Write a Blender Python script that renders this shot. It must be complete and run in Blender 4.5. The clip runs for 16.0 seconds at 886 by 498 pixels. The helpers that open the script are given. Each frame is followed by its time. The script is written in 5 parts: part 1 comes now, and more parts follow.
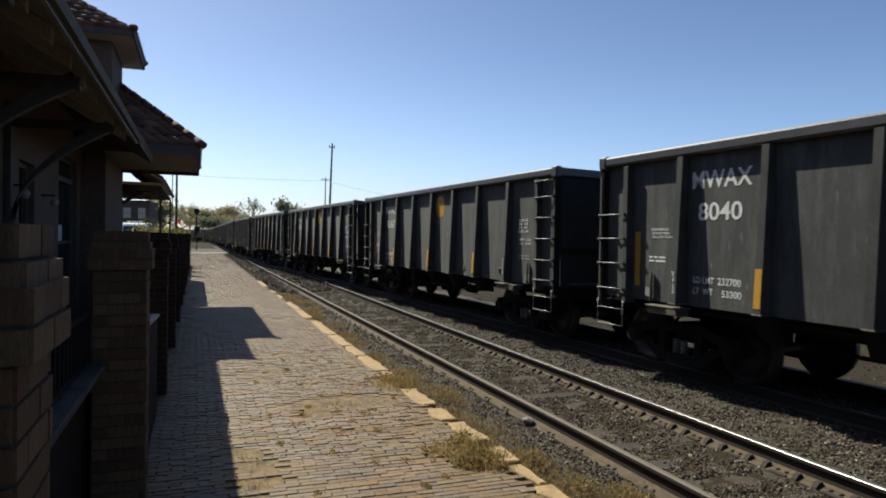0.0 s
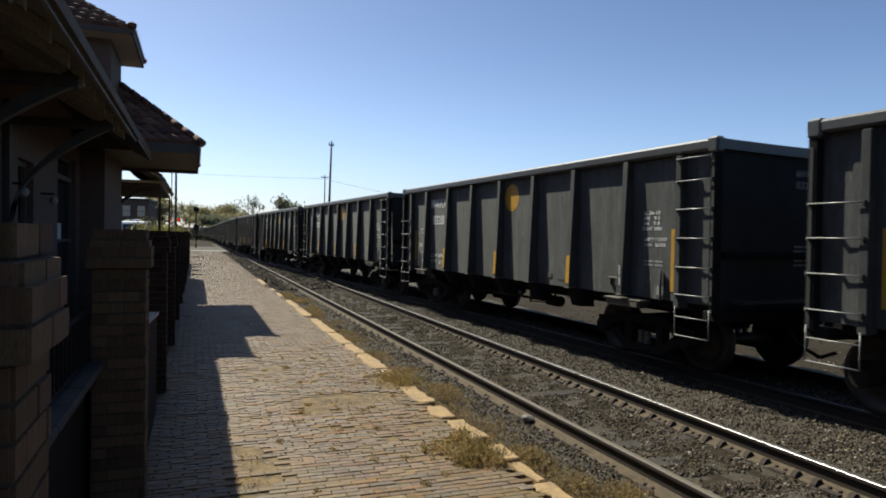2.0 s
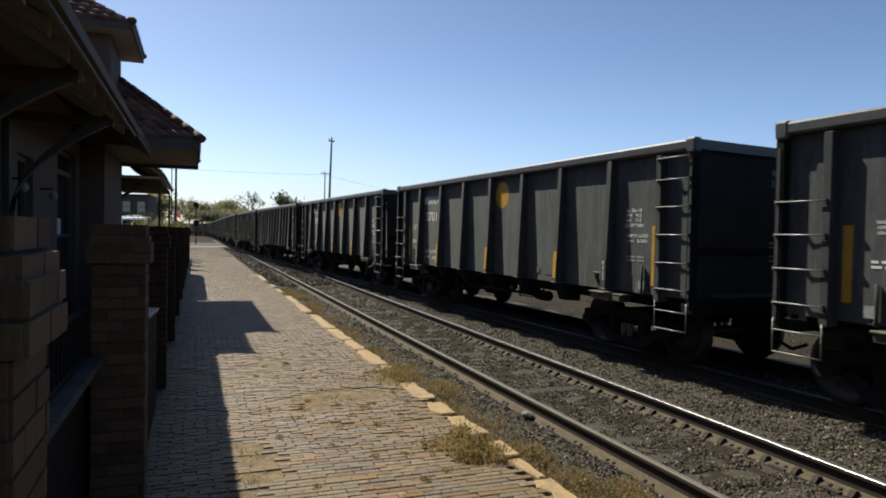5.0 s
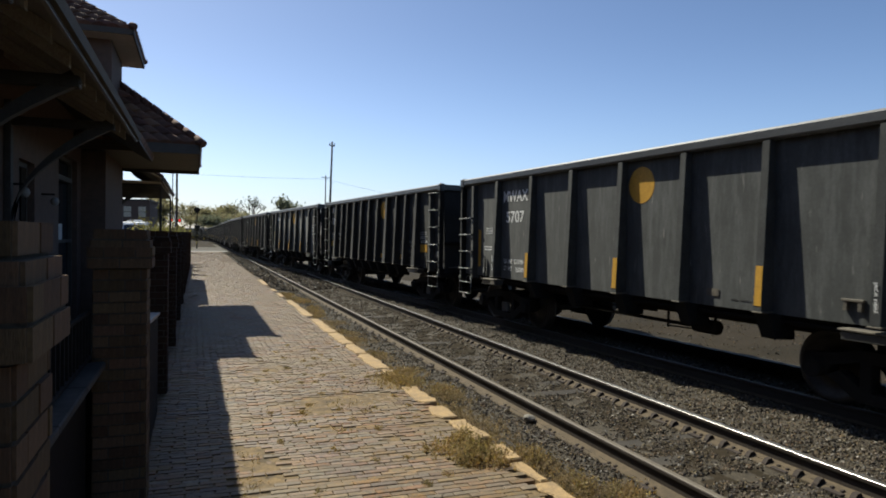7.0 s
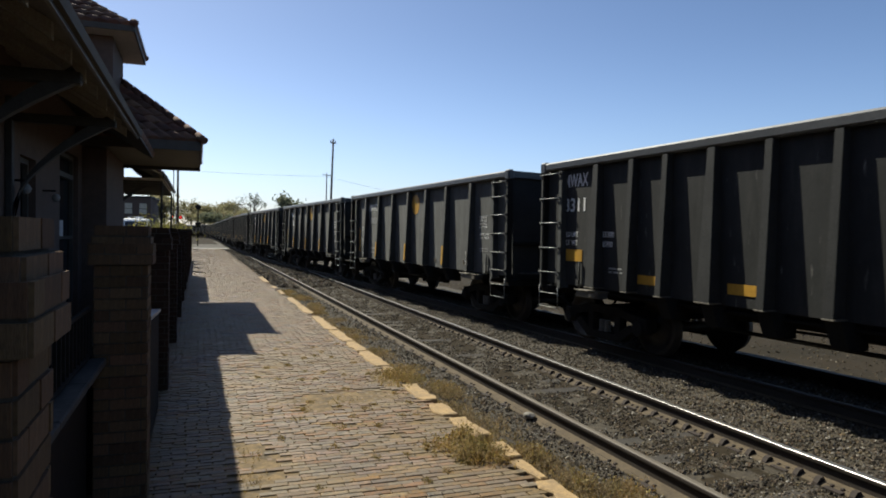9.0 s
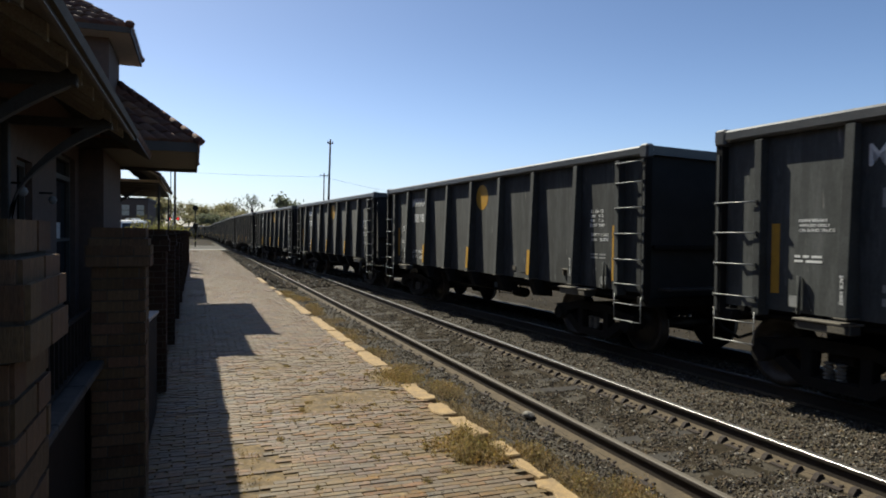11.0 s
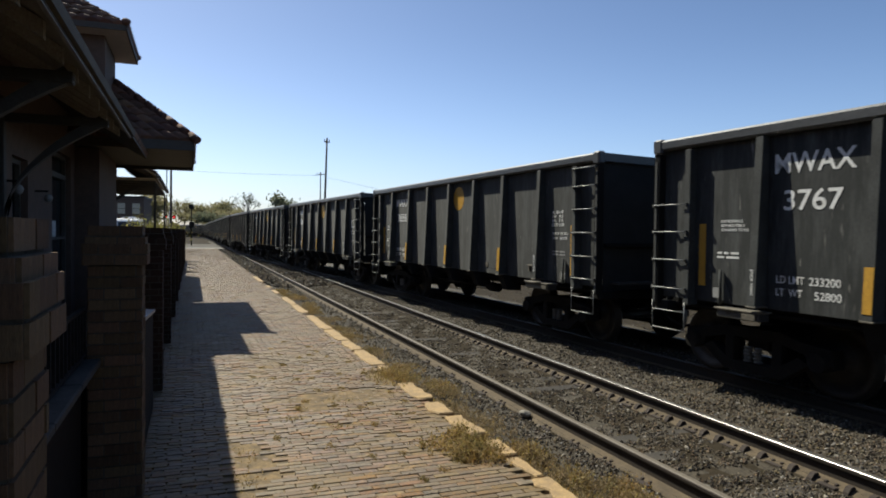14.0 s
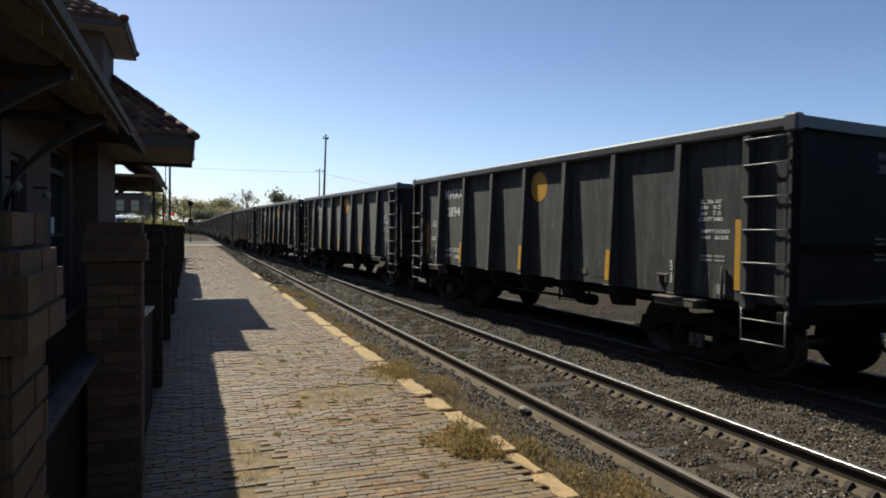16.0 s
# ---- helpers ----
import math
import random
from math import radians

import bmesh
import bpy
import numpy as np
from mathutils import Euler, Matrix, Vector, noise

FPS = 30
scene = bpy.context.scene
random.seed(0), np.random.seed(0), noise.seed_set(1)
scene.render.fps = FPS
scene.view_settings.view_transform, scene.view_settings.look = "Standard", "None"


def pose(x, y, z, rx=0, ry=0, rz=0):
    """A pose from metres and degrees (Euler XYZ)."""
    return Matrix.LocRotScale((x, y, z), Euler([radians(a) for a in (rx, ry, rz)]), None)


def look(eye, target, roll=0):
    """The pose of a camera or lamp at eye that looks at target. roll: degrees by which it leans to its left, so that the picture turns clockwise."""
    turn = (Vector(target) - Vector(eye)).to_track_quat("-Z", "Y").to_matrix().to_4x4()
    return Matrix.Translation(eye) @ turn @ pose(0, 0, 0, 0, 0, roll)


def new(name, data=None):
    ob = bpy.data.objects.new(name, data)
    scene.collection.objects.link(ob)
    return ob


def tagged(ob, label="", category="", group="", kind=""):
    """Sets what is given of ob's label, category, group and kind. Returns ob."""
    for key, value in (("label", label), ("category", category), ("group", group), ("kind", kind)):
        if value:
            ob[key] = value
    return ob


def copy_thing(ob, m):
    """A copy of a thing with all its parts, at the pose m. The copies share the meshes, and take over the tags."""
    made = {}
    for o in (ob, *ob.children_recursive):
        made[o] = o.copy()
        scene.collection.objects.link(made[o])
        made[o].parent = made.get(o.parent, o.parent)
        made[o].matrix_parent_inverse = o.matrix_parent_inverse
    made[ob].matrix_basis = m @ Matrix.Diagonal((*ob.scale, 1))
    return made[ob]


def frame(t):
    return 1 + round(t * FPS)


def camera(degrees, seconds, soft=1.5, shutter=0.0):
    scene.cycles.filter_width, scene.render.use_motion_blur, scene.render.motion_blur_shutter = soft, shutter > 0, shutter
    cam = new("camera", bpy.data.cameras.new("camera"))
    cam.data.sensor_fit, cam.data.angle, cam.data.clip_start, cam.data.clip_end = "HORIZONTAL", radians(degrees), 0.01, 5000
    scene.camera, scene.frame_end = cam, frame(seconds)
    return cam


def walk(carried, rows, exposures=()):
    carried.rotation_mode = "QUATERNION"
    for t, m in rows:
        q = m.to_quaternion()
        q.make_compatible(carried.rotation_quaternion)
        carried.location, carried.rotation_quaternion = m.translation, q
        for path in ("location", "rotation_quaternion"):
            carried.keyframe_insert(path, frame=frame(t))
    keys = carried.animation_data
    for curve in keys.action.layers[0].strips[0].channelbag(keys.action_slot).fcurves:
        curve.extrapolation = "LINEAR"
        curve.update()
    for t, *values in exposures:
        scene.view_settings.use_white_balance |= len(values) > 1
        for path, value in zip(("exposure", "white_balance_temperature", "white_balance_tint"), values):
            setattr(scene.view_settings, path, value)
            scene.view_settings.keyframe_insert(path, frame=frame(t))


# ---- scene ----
cam = camera(67.0, 16.0, soft=1.85, shutter=0.08)


# one path for the whole clip
PATH = [
    (0.0, look((-0.002, -0.006, 1.933), (3.461, 9.374, 1.777), 0.98)),
    (0.5, look((0.002, -0.001, 1.935), (3.477, 9.374, 1.744), 0.77)),
    (1.0, look((-0.001, 0.008, 1.927), (3.459, 9.389, 1.765), 0.87)),
    (1.5, look((0.002, -0.007, 1.933), (3.447, 9.379, 1.757), 0.88)),
    (2.0, look((0.001, -0.008, 1.935), (3.471, 9.369, 1.745), 0.92)),
    (2.5, look((-0.001, -0.001, 1.933), (3.461, 9.378, 1.729), 0.97)),
    (3.0, look((0.004, 0.004, 1.933), (3.469, 9.382, 1.728), 1.16)),
    (3.5, look((0.001, 0.007, 1.930), (3.498, 9.373, 1.715), 1.10)),
    (4.0, look((0.001, 0.008, 1.930), (3.487, 9.378, 1.689), 1.11)),
    (6.5, look((0.003, 0.006, 1.932), (3.458, 9.387, 1.702), 0.96)),
    (7.0, look((0.000, -0.000, 1.930), (3.458, 9.381, 1.743), 0.82)),
    (7.5, look((-0.001, -0.002, 1.931), (3.449, 9.382, 1.756), 0.84)),
    (8.0, look((0.001, 0.002, 1.930), (3.447, 9.387, 1.742), 0.81)),
    (8.5, look((-0.000, 0.001, 1.925), (3.458, 9.382, 1.732), 0.84)),
    (9.0, look((0.000, -0.000, 1.928), (3.447, 9.384, 1.706), 0.98)),
    (11.5, look((0.001, 0.003, 1.928), (3.483, 9.375, 1.701), 0.54)),
    (12.0, look((0.001, -0.002, 1.929), (3.498, 9.364, 1.691), 0.61)),
    (12.5, look((0.003, 0.006, 1.928), (3.534, 9.359, 1.697), 0.53)),
    (13.0, look((0.003, 0.008, 1.927), (3.526, 9.364, 1.703), 0.51)),
    (13.5, look((0.003, -0.002, 1.929), (3.527, 9.354, 1.699), 0.55)),
    (14.0, look((-0.005, 0.002, 1.928), (3.521, 9.357, 1.687), 0.70)),
    (14.5, look((-0.002, -0.002, 1.930), (3.533, 9.348, 1.668), 0.96)),
    (15.0, look((-0.004, 0.010, 1.928), (3.492, 9.375, 1.656), 1.00)),
    (15.5, look((0.001, 0.008, 1.935), (3.519, 9.364, 1.636), 0.81)),
    (16.0, look((-0.006, 0.010, 1.923), (3.532, 9.358, 1.632), 0.65)),
]
walk(cam, PATH, exposures=[(0.0, 0.9, 5620, 10), (16.0, 0.9, 5620, 10)])


# ---- light ----
world = bpy.data.worlds.new("world")
scene.world = world
world.use_nodes = True
wn = world.node_tree
sky = wn.nodes.new("ShaderNodeTexSky")
sky.sky_type = "NISHITA"
sky.sun_disc = False
sky.air_density = 0.85
sky.dust_density = 1.2
sky.ozone_density = 1.5
SUN_TO = Vector((-0.338, 0.76, 1.0)).normalized()
sky.sun_elevation = math.asin(SUN_TO.z)
sky.sun_rotation = math.atan2(SUN_TO.x, SUN_TO.y)
# haze: the sky pales and brightens towards the horizon
tc = wn.nodes.new("ShaderNodeTexCoord")
sep = wn.nodes.new("ShaderNodeSeparateXYZ")
haze = wn.nodes.new("ShaderNodeMapRange")
haze.interpolation_type = "SMOOTHSTEP"
haze.inputs["From Min"].default_value = 0.0
haze.inputs["From Max"].default_value = 0.36
haze.inputs["To Min"].default_value = 1.0
haze.inputs["To Max"].default_value = 0.0
mist = wn.nodes.new("ShaderNodeMix")
mist.data_type = "RGBA"
mist.blend_type = "MULTIPLY"
mist.inputs["B"].default_value = (1.42, 1.40, 1.405, 1)
wn.links.new(tc.outputs["Generated"], sep.inputs[0])
wn.links.new(sep.outputs["Z"], haze.inputs["Value"])
wn.links.new(haze.outputs["Result"], mist.inputs["Factor"])
wn.links.new(sky.outputs[0], mist.inputs["A"])
wn.links.new(mist.outputs["Result"], wn.nodes["Background"].inputs[0])
wn.nodes["Background"].inputs[1].default_value = 0.053
sun = new("sun", bpy.data.lights.new("sun", "SUN"))
sun.data.energy = 5.0
sun.data.angle = radians(0.5)
sun.data.color = (1.0, 0.885, 0.645)
sun.matrix_world = look(SUN_TO * 300, (0, 0, 0))


# ---- materials ----
def material(name, base, rough=0.8, metal=0.0, second=None, scale=8.0, amount=0.5, bump=0.2, grain=60.0, vary=0.0, island=False, spec=0.3, patch=None, thin=0.0, streak=None, hue=(0.485, 0.512), sat=(1.0, 1.0), soft_grain=0.6, dust=0.0):
    """Two scales of noise over a base colour, with bump; vary: brightness change from piece to piece."""
    m = bpy.data.materials.new(name)
    m.use_nodes = True
    nt = m.node_tree
    bs = nt.nodes["Principled BSDF"]
    bs.inputs["Metallic"].default_value = metal
    bs.inputs["Specular IOR Level"].default_value = spec
    bs.inputs["Sheen Weight"].default_value = dust
    bs.inputs["Sheen Roughness"].default_value = 0.45
    bs.inputs["Sheen Tint"].default_value = (0.9, 0.88, 0.84, 1)
    tc = nt.nodes.new("ShaderNodeTexCoord")
    big = nt.nodes.new("ShaderNodeTexNoise")
    big.inputs["Scale"].default_value = scale
    big.inputs["Detail"].default_value = 6
    big.inputs["Roughness"].default_value = 0.65
    fine = nt.nodes.new("ShaderNodeTexNoise")
    fine.inputs["Scale"].default_value = grain
    fine.inputs["Detail"].default_value = 4
    geo = nt.nodes.new("ShaderNodeNewGeometry")
    src = geo.outputs["Position"] if island == "world" or patch else tc.outputs["Object"]
    nt.links.new(src, big.inputs["Vector"])
    nt.links.new(src, fine.inputs["Vector"])
    mix = nt.nodes.new("ShaderNodeMix")
    mix.data_type = "RGBA"
    second = second or tuple(c * 0.55 for c in base)
    mix.inputs["A"].default_value = (*base, 1)
    mix.inputs["B"].default_value = (*second, 1)
    ramp = nt.nodes.new("ShaderNodeMapRange")
    ramp.inputs["From Min"].default_value = 0.38
    ramp.inputs["From Max"].default_value = 0.66
    ramp.inputs["To Max"].default_value = amount
    nt.links.new(big.outputs["Fac"], ramp.inputs["Value"])
    nt.links.new(ramp.outputs["Result"], mix.inputs["Factor"])
    col = mix.outputs["Result"]
    if streak:
        mp = nt.nodes.new("ShaderNodeMapping")
        mp.inputs["Scale"].default_value = (1.0, 3.4, 0.55)
        nt.links.new(tc.outputs["Object"], mp.inputs["Vector"])
        run = nt.nodes.new("ShaderNodeTexNoise")
        run.inputs["Scale"].default_value = 1.7
        run.inputs["Detail"].default_value = 7
        run.inputs["Roughness"].default_value = 0.7
        nt.links.new(mp.outputs["Vector"], run.inputs["Vector"])
        sr = nt.nodes.new("ShaderNodeMapRange")
        sr.inputs["From Min"].default_value = 0.46
        sr.inputs["From Max"].default_value = 0.74
        sr.inputs["To Max"].default_value = 0.8
        nt.links.new(run.outputs["Fac"], sr.inputs["Value"])
        sm = nt.nodes.new("ShaderNodeMix")
        sm.data_type = "RGBA"
        sm.inputs["B"].default_value = (*streak, 1)
        nt.links.new(sr.outputs["Result"], sm.inputs["Factor"])
        nt.links.new(col, sm.inputs["A"])
        col = sm.outputs["Result"]
        mp2 = nt.nodes.new("ShaderNodeMapping")
        mp2.inputs["Scale"].default_value = (1.0, 11.0, 1.7)
        nt.links.new(tc.outputs["Object"], mp2.inputs["Vector"])
        scr = nt.nodes.new("ShaderNodeTexNoise")
        scr.inputs["Scale"].default_value = 1.6
        scr.inputs["Detail"].default_value = 5
        nt.links.new(mp2.outputs["Vector"], scr.inputs["Vector"])
        s3 = nt.nodes.new("ShaderNodeMapRange")
        s3.inputs["From Min"].default_value = 0.665
        s3.inputs["From Max"].default_value = 0.80
        s3.inputs["To Max"].default_value = 0.8
        nt.links.new(scr.outputs["Fac"], s3.inputs["Value"])
        m3 = nt.nodes.new("ShaderNodeMix")
        m3.data_type = "RGBA"
        m3.inputs["B"].default_value = (0.24, 0.23, 0.21, 1)
        nt.links.new(s3.outputs["Result"], m3.inputs["Factor"])
        nt.links.new(col, m3.inputs["A"])
        col = m3.outputs["Result"]
    gmix = nt.nodes.new("ShaderNodeMix")
    gmix.data_type = "RGBA"
    gmix.blend_type = "MULTIPLY"
    gmix.inputs["Factor"].default_value = soft_grain
    gr = nt.nodes.new("ShaderNodeMapRange")
    gr.inputs["From Min"].default_value = 0.3
    gr.inputs["From Max"].default_value = 0.7
    gr.inputs["To Min"].default_value = 0.55
    gr.inputs["To Max"].default_value = 1.25
    nt.links.new(fine.outputs["Fac"], gr.inputs["Value"])
    nt.links.new(col, gmix.inputs["A"])
    nt.links.new(gr.outputs["Result"], gmix.inputs["B"])
    col = gmix.outputs["Result"]
    if vary:
        hsv = nt.nodes.new("ShaderNodeHueSaturation")
        if island is True:
            rnd = geo.outputs["Random Per Island"]
        else:
            rnd = nt.nodes.new("ShaderNodeObjectInfo").outputs["Random"]
        mr = nt.nodes.new("ShaderNodeMapRange")
        mr.inputs["To Min"].default_value = 1 - vary
        mr.inputs["To Max"].default_value = 1 + vary
        nt.links.new(rnd, mr.inputs["Value"])
        nt.links.new(mr.outputs["Result"], hsv.inputs["Value"])
        mh = nt.nodes.new("ShaderNodeMath")
        mh.operation = "MULTIPLY_ADD"
        mh.inputs[1].default_value = 7.31
        mh.inputs[2].default_value = 0.0
        fr = nt.nodes.new("ShaderNodeMath")
        fr.operation = "FRACT"
        nt.links.new(rnd, mh.inputs[0])
        nt.links.new(mh.outputs[0], fr.inputs[0])
        ms = nt.nodes.new("ShaderNodeMapRange")
        ms.inputs["To Min"].default_value = hue[0]
        ms.inputs["To Max"].default_value = hue[1]
        nt.links.new(fr.outputs[0], ms.inputs["Value"])
        nt.links.new(ms.outputs["Result"], hsv.inputs["Hue"])
        m2 = nt.nodes.new("ShaderNodeMath")
        m2.operation = "MULTIPLY"
        m2.inputs[1].default_value = 23.7
        f2 = nt.nodes.new("ShaderNodeMath")
        f2.operation = "FRACT"
        nt.links.new(rnd, m2.inputs[0])
        nt.links.new(m2.outputs[0], f2.inputs[0])
        s2 = nt.nodes.new("ShaderNodeMapRange")
        s2.inputs["To Min"].default_value = sat[0]
        s2.inputs["To Max"].default_value = sat[1]
        nt.links.new(f2.outputs[0], s2.inputs["Value"])
        nt.links.new(s2.outputs["Result"], hsv.inputs["Saturation"])
        nt.links.new(col, hsv.inputs["Color"])
        col = hsv.outputs["Color"]
    if patch:
        wide = nt.nodes.new("ShaderNodeTexNoise")
        wide.inputs["Scale"].default_value = 0.55
        wide.inputs["Detail"].default_value = 9
        wide.inputs["Roughness"].default_value = 0.68
        nt.links.new(geo.outputs["Position"], wide.inputs["Vector"])
        wr = nt.nodes.new("ShaderNodeMapRange")
        wr.inputs["From Min"].default_value = 0.40
        wr.inputs["From Max"].default_value = 0.6
        wr.inputs["To Max"].default_value = 0.62
        nt.links.new(wide.outputs["Fac"], wr.inputs["Value"])
        wm = nt.nodes.new("ShaderNodeMix")
        wm.data_type = "RGBA"
        wm.inputs["B"].default_value = (*patch, 1)
        nt.links.new(wr.outputs["Result"], wm.inputs["Factor"])
        nt.links.new(col, wm.inputs["A"])
        col = wm.outputs["Result"]
    nt.links.new(col, bs.inputs["Base Color"])
    if thin:
        tr = nt.nodes.new("ShaderNodeBsdfTranslucent")
        sh = nt.nodes.new("ShaderNodeMixShader")
        sh.inputs[0].default_value = thin
        nt.links.new(col, tr.inputs["Color"])
        nt.links.new(bs.outputs[0], sh.inputs[1])
        nt.links.new(tr.outputs[0], sh.inputs[2])
        nt.links.new(sh.outputs[0], nt.nodes["Material Output"].inputs["Surface"])
    rr = nt.nodes.new("ShaderNodeMapRange")
    rr.inputs["To Min"].default_value = max(0.05, rough - 0.15)
    rr.inputs["To Max"].default_value = min(1.0, rough + 0.15)
    nt.links.new(fine.outputs["Fac"], rr.inputs["Value"])
    nt.links.new(rr.outputs["Result"], bs.inputs["Roughness"])
    if bump:
        bp = nt.nodes.new("ShaderNodeBump")
        bp.inputs["Strength"].default_value = bump
        bp.inputs["Distance"].default_value = 0.01
        nt.links.new(fine.outputs["Fac"], bp.inputs["Height"])
        nt.links.new(bp.outputs["Normal"], bs.inputs["Normal"])
    return m


M_CAR = material("weathered_black_steel", (0.048, 0.0505, 0.0495), 0.8, 0.0, (0.0250, 0.0262, 0.0258), 2.2, 0.8, 0.15, 45, spec=0.12, dust=0.15)
M_SIDE = material("dusty_side_sheet", (0.0545, 0.0575, 0.0555), 0.8, 0.0, (0.0360, 0.0382, 0.0370), 1.3, 0.8, 0.12, 30, spec=0.15, streak=(0.108, 0.111, 0.108), soft_grain=0.3, dust=0.13)
M_SIDE_BLACK = material("blacker_side_sheet", (0.0275, 0.0295, 0.0290), 0.8, 0.0, (0.0180, 0.0193, 0.0190), 1.5, 0.8, 0.12, 30, spec=0.15, streak=(0.078, 0.081, 0.080), soft_grain=0.3, dust=0.12)
M_SIDE_COAL = material("coal_black_side_sheet", (0.0238, 0.0245, 0.0238), 0.8, 0.0, (0.0154, 0.0161, 0.0154), 1.5, 0.8, 0.12, 30, spec=0.15, streak=(0.037, 0.03626, 0.03404), soft_grain=0.3, dust=0.07)
M_CAR_COAL = material("coal_black_steel", (0.028, 0.0285, 0.0275), 0.7, 0.0, (0.018, 0.018, 0.0175), 2.2, 0.8, 0.15, 45, spec=0.15, dust=0.08)
# Car end sheets: the shade on them is put into this darker colour.
M_ENDWALL = material("shade_dark_end_sheet", (0.026, 0.027, 0.027), 0.8, 0.0, (0.016, 0.017, 0.017), 1.6, 0.8, 0.12, 30, spec=0.15, soft_grain=0.3)
# Rail heads under the train: the train's shade is put into the colour.
M_SHADE_HEAD = material("shade_painted_rail_head", (0.055, 0.05, 0.045), 0.6, 0.2, (0.0396, 0.0352, 0.0308), 3, 0.6, 0.05, 60)
# Car ends and underframe: their shade is put into this near-black steel.
M_END = material("shade_black_steel", (0.012, 0.012, 0.012), 0.9, 0.0, (0.02, 0.0185, 0.017), 2.0, 0.6, 0.15, 45, spec=0.05)
M_CHORD = material("dusty_black_steel", (0.03808, 0.03808, 0.03672), 0.42, 0.0, (0.02448, 0.02448, 0.02448), 3.0, 0.8, 0.15, 40, spec=0.6)
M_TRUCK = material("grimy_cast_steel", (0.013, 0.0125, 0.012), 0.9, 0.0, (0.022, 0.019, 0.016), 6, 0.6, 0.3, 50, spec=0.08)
M_WHEEL = material("worn_wheel_steel", (0.045, 0.04, 0.037), 0.5, 0.4, (0.02, 0.018, 0.016), 6, 0.7, 0.2, 50)
M_RUNG = material("pale_worn_steel", (0.27, 0.27, 0.255), 0.45, 0.3, (0.16, 0.155, 0.14), 12, 0.5, 0.1, 80)
M_SEAT = material("dusty_grey_steel", (0.1056, 0.0924, 0.0704), 0.75, 0.0, (0.0528, 0.04664, 0.03872), 8, 0.7, 0.2, 60)
M_SPRING = material("dusty_pale_spring", (0.15, 0.138, 0.118), 0.6, 0.0, (0.078, 0.07, 0.058), 12, 0.6, 0.2, 60)
M_WHITE = material("faded_white_stencil", (0.68, 0.68, 0.66), 0.7, 0.0, (0.42, 0.42, 0.40), 9, 0.6, 0.0, 70)
M_DIM = material("dusty_grey_stencil", (0.25, 0.25, 0.24), 0.7, 0.0, (0.15, 0.15, 0.15), 9, 0.6, 0.0, 70)
M_YELLOW = material("yellow_reflector", (0.44, 0.245, 0.026), 0.5, 0.0, (0.30, 0.168, 0.026), 9, 0.5, 0.0, 60)
M_RAIL = material("rusty_rail_side", (0.032, 0.025, 0.019), 0.8, 0.1, (0.028, 0.02, 0.015), 10, 0.6, 0.3, 60)
M_FOOT = material("sandy_rail_foot", (0.08096, 0.06054, 0.0352), 0.95, 0.0, (0.04224, 0.03238, 0.02042), 8, 0.7, 0.3, 60)
M_DULL = material("dull_rail_head", (0.105, 0.09, 0.068), 0.65, 0.0, (0.085, 0.068, 0.05), 4, 0.6, 0.1, 60, spec=0.3)
M_HEAD = material("polished_rail_head", (0.3, 0.29, 0.27), 0.33, 0.8, (0.2, 0.18, 0.16), 3, 0.6, 0.05, 60)
M_TIE = material("weathered_timber_sleeper", (0.04048, 0.03432, 0.02816), 0.9, 0.0, (0.02376, 0.02024, 0.01672), 5, 0.8, 0.4, 40, vary=0.25)
M_PLATE = material("rusty_tie_plate", (0.03696, 0.02728, 0.02112), 0.85, 0.1, (0.02112, 0.01672, 0.01408), 12, 0.7, 0.3, 60)
M_STONE = material("grey_crushed_stone", (0.088, 0.06776, 0.04136), 0.9, 0.0, (0.0352, 0.02816, 0.01848), 9, 0.8, 0.5, 45, vary=0.9, island=True, hue=(0.48, 0.515), sat=(0.6, 1.25))
M_PALE_STONE = material("pale_crushed_stone", (0.24, 0.215, 0.175), 0.85, 0.0, (0.14, 0.125, 0.10), 9, 0.8, 0.4, 45, vary=0.5, island=True, sat=(0.5, 1.1))
M_BALLAST = material("ballast_bed", (0.05104, 0.04136, 0.02728), 0.95, 0.0, (0.01936, 0.01584, 0.01056), 14, 0.9, 1.0, 34, island="world")
M_EARTH = material("dry_earth", (0.03112, 0.02453, 0.01616), 0.95, 0.0, (0.01795, 0.01556, 0.01017), 0.6, 0.7, 0.6, 20, island="world", spec=0.05)
M_ROAD = material("worn_asphalt", (0.105, 0.098, 0.086), 0.95, 0.0, (0.07, 0.066, 0.06), 1.2, 0.7, 0.3, 30, island="world", spec=0.05)
M_PAVER = material("worn_paving_brick", (0.160, 0.091, 0.033), 0.65, 0.0, (0.058, 0.044, 0.026), 15, 0.95, 0.5, 48, vary=0.34, patch=(0.112, 0.082, 0.038), hue=(0.482, 0.515), sat=(0.6, 1.25), spec=0.4, soft_grain=0.9)
M_PAVER_FAR = material("worn_paving_brick_far", (0.160, 0.091, 0.033), 0.65, 0.0, (0.058, 0.044, 0.026), 15, 0.95, 0.5, 48, vary=0.34, island=True, patch=(0.112, 0.082, 0.038), hue=(0.482, 0.515), sat=(0.6, 1.25), spec=0.4, soft_grain=0.9)
M_JOINT = material("sandy_joint", (0.165, 0.114, 0.052), 0.95, 0.0, (0.05, 0.038, 0.022), 6, 0.9, 0.8, 40, island="world")
M_EDGE = material("faded_yellow_paint", (0.30, 0.205, 0.090), 0.8, 0.0, (0.155, 0.110, 0.062), 7, 0.75, 0.4, 60)
# Two near pillars: light bounced off the platform is put into this paler brick.
M_BRICK = material("bounce_lit_brick", (0.125, 0.083, 0.045), 0.9, 0.0, (0.078, 0.054, 0.032), 10, 0.7, 0.4, 60, vary=0.25, spec=0.15)
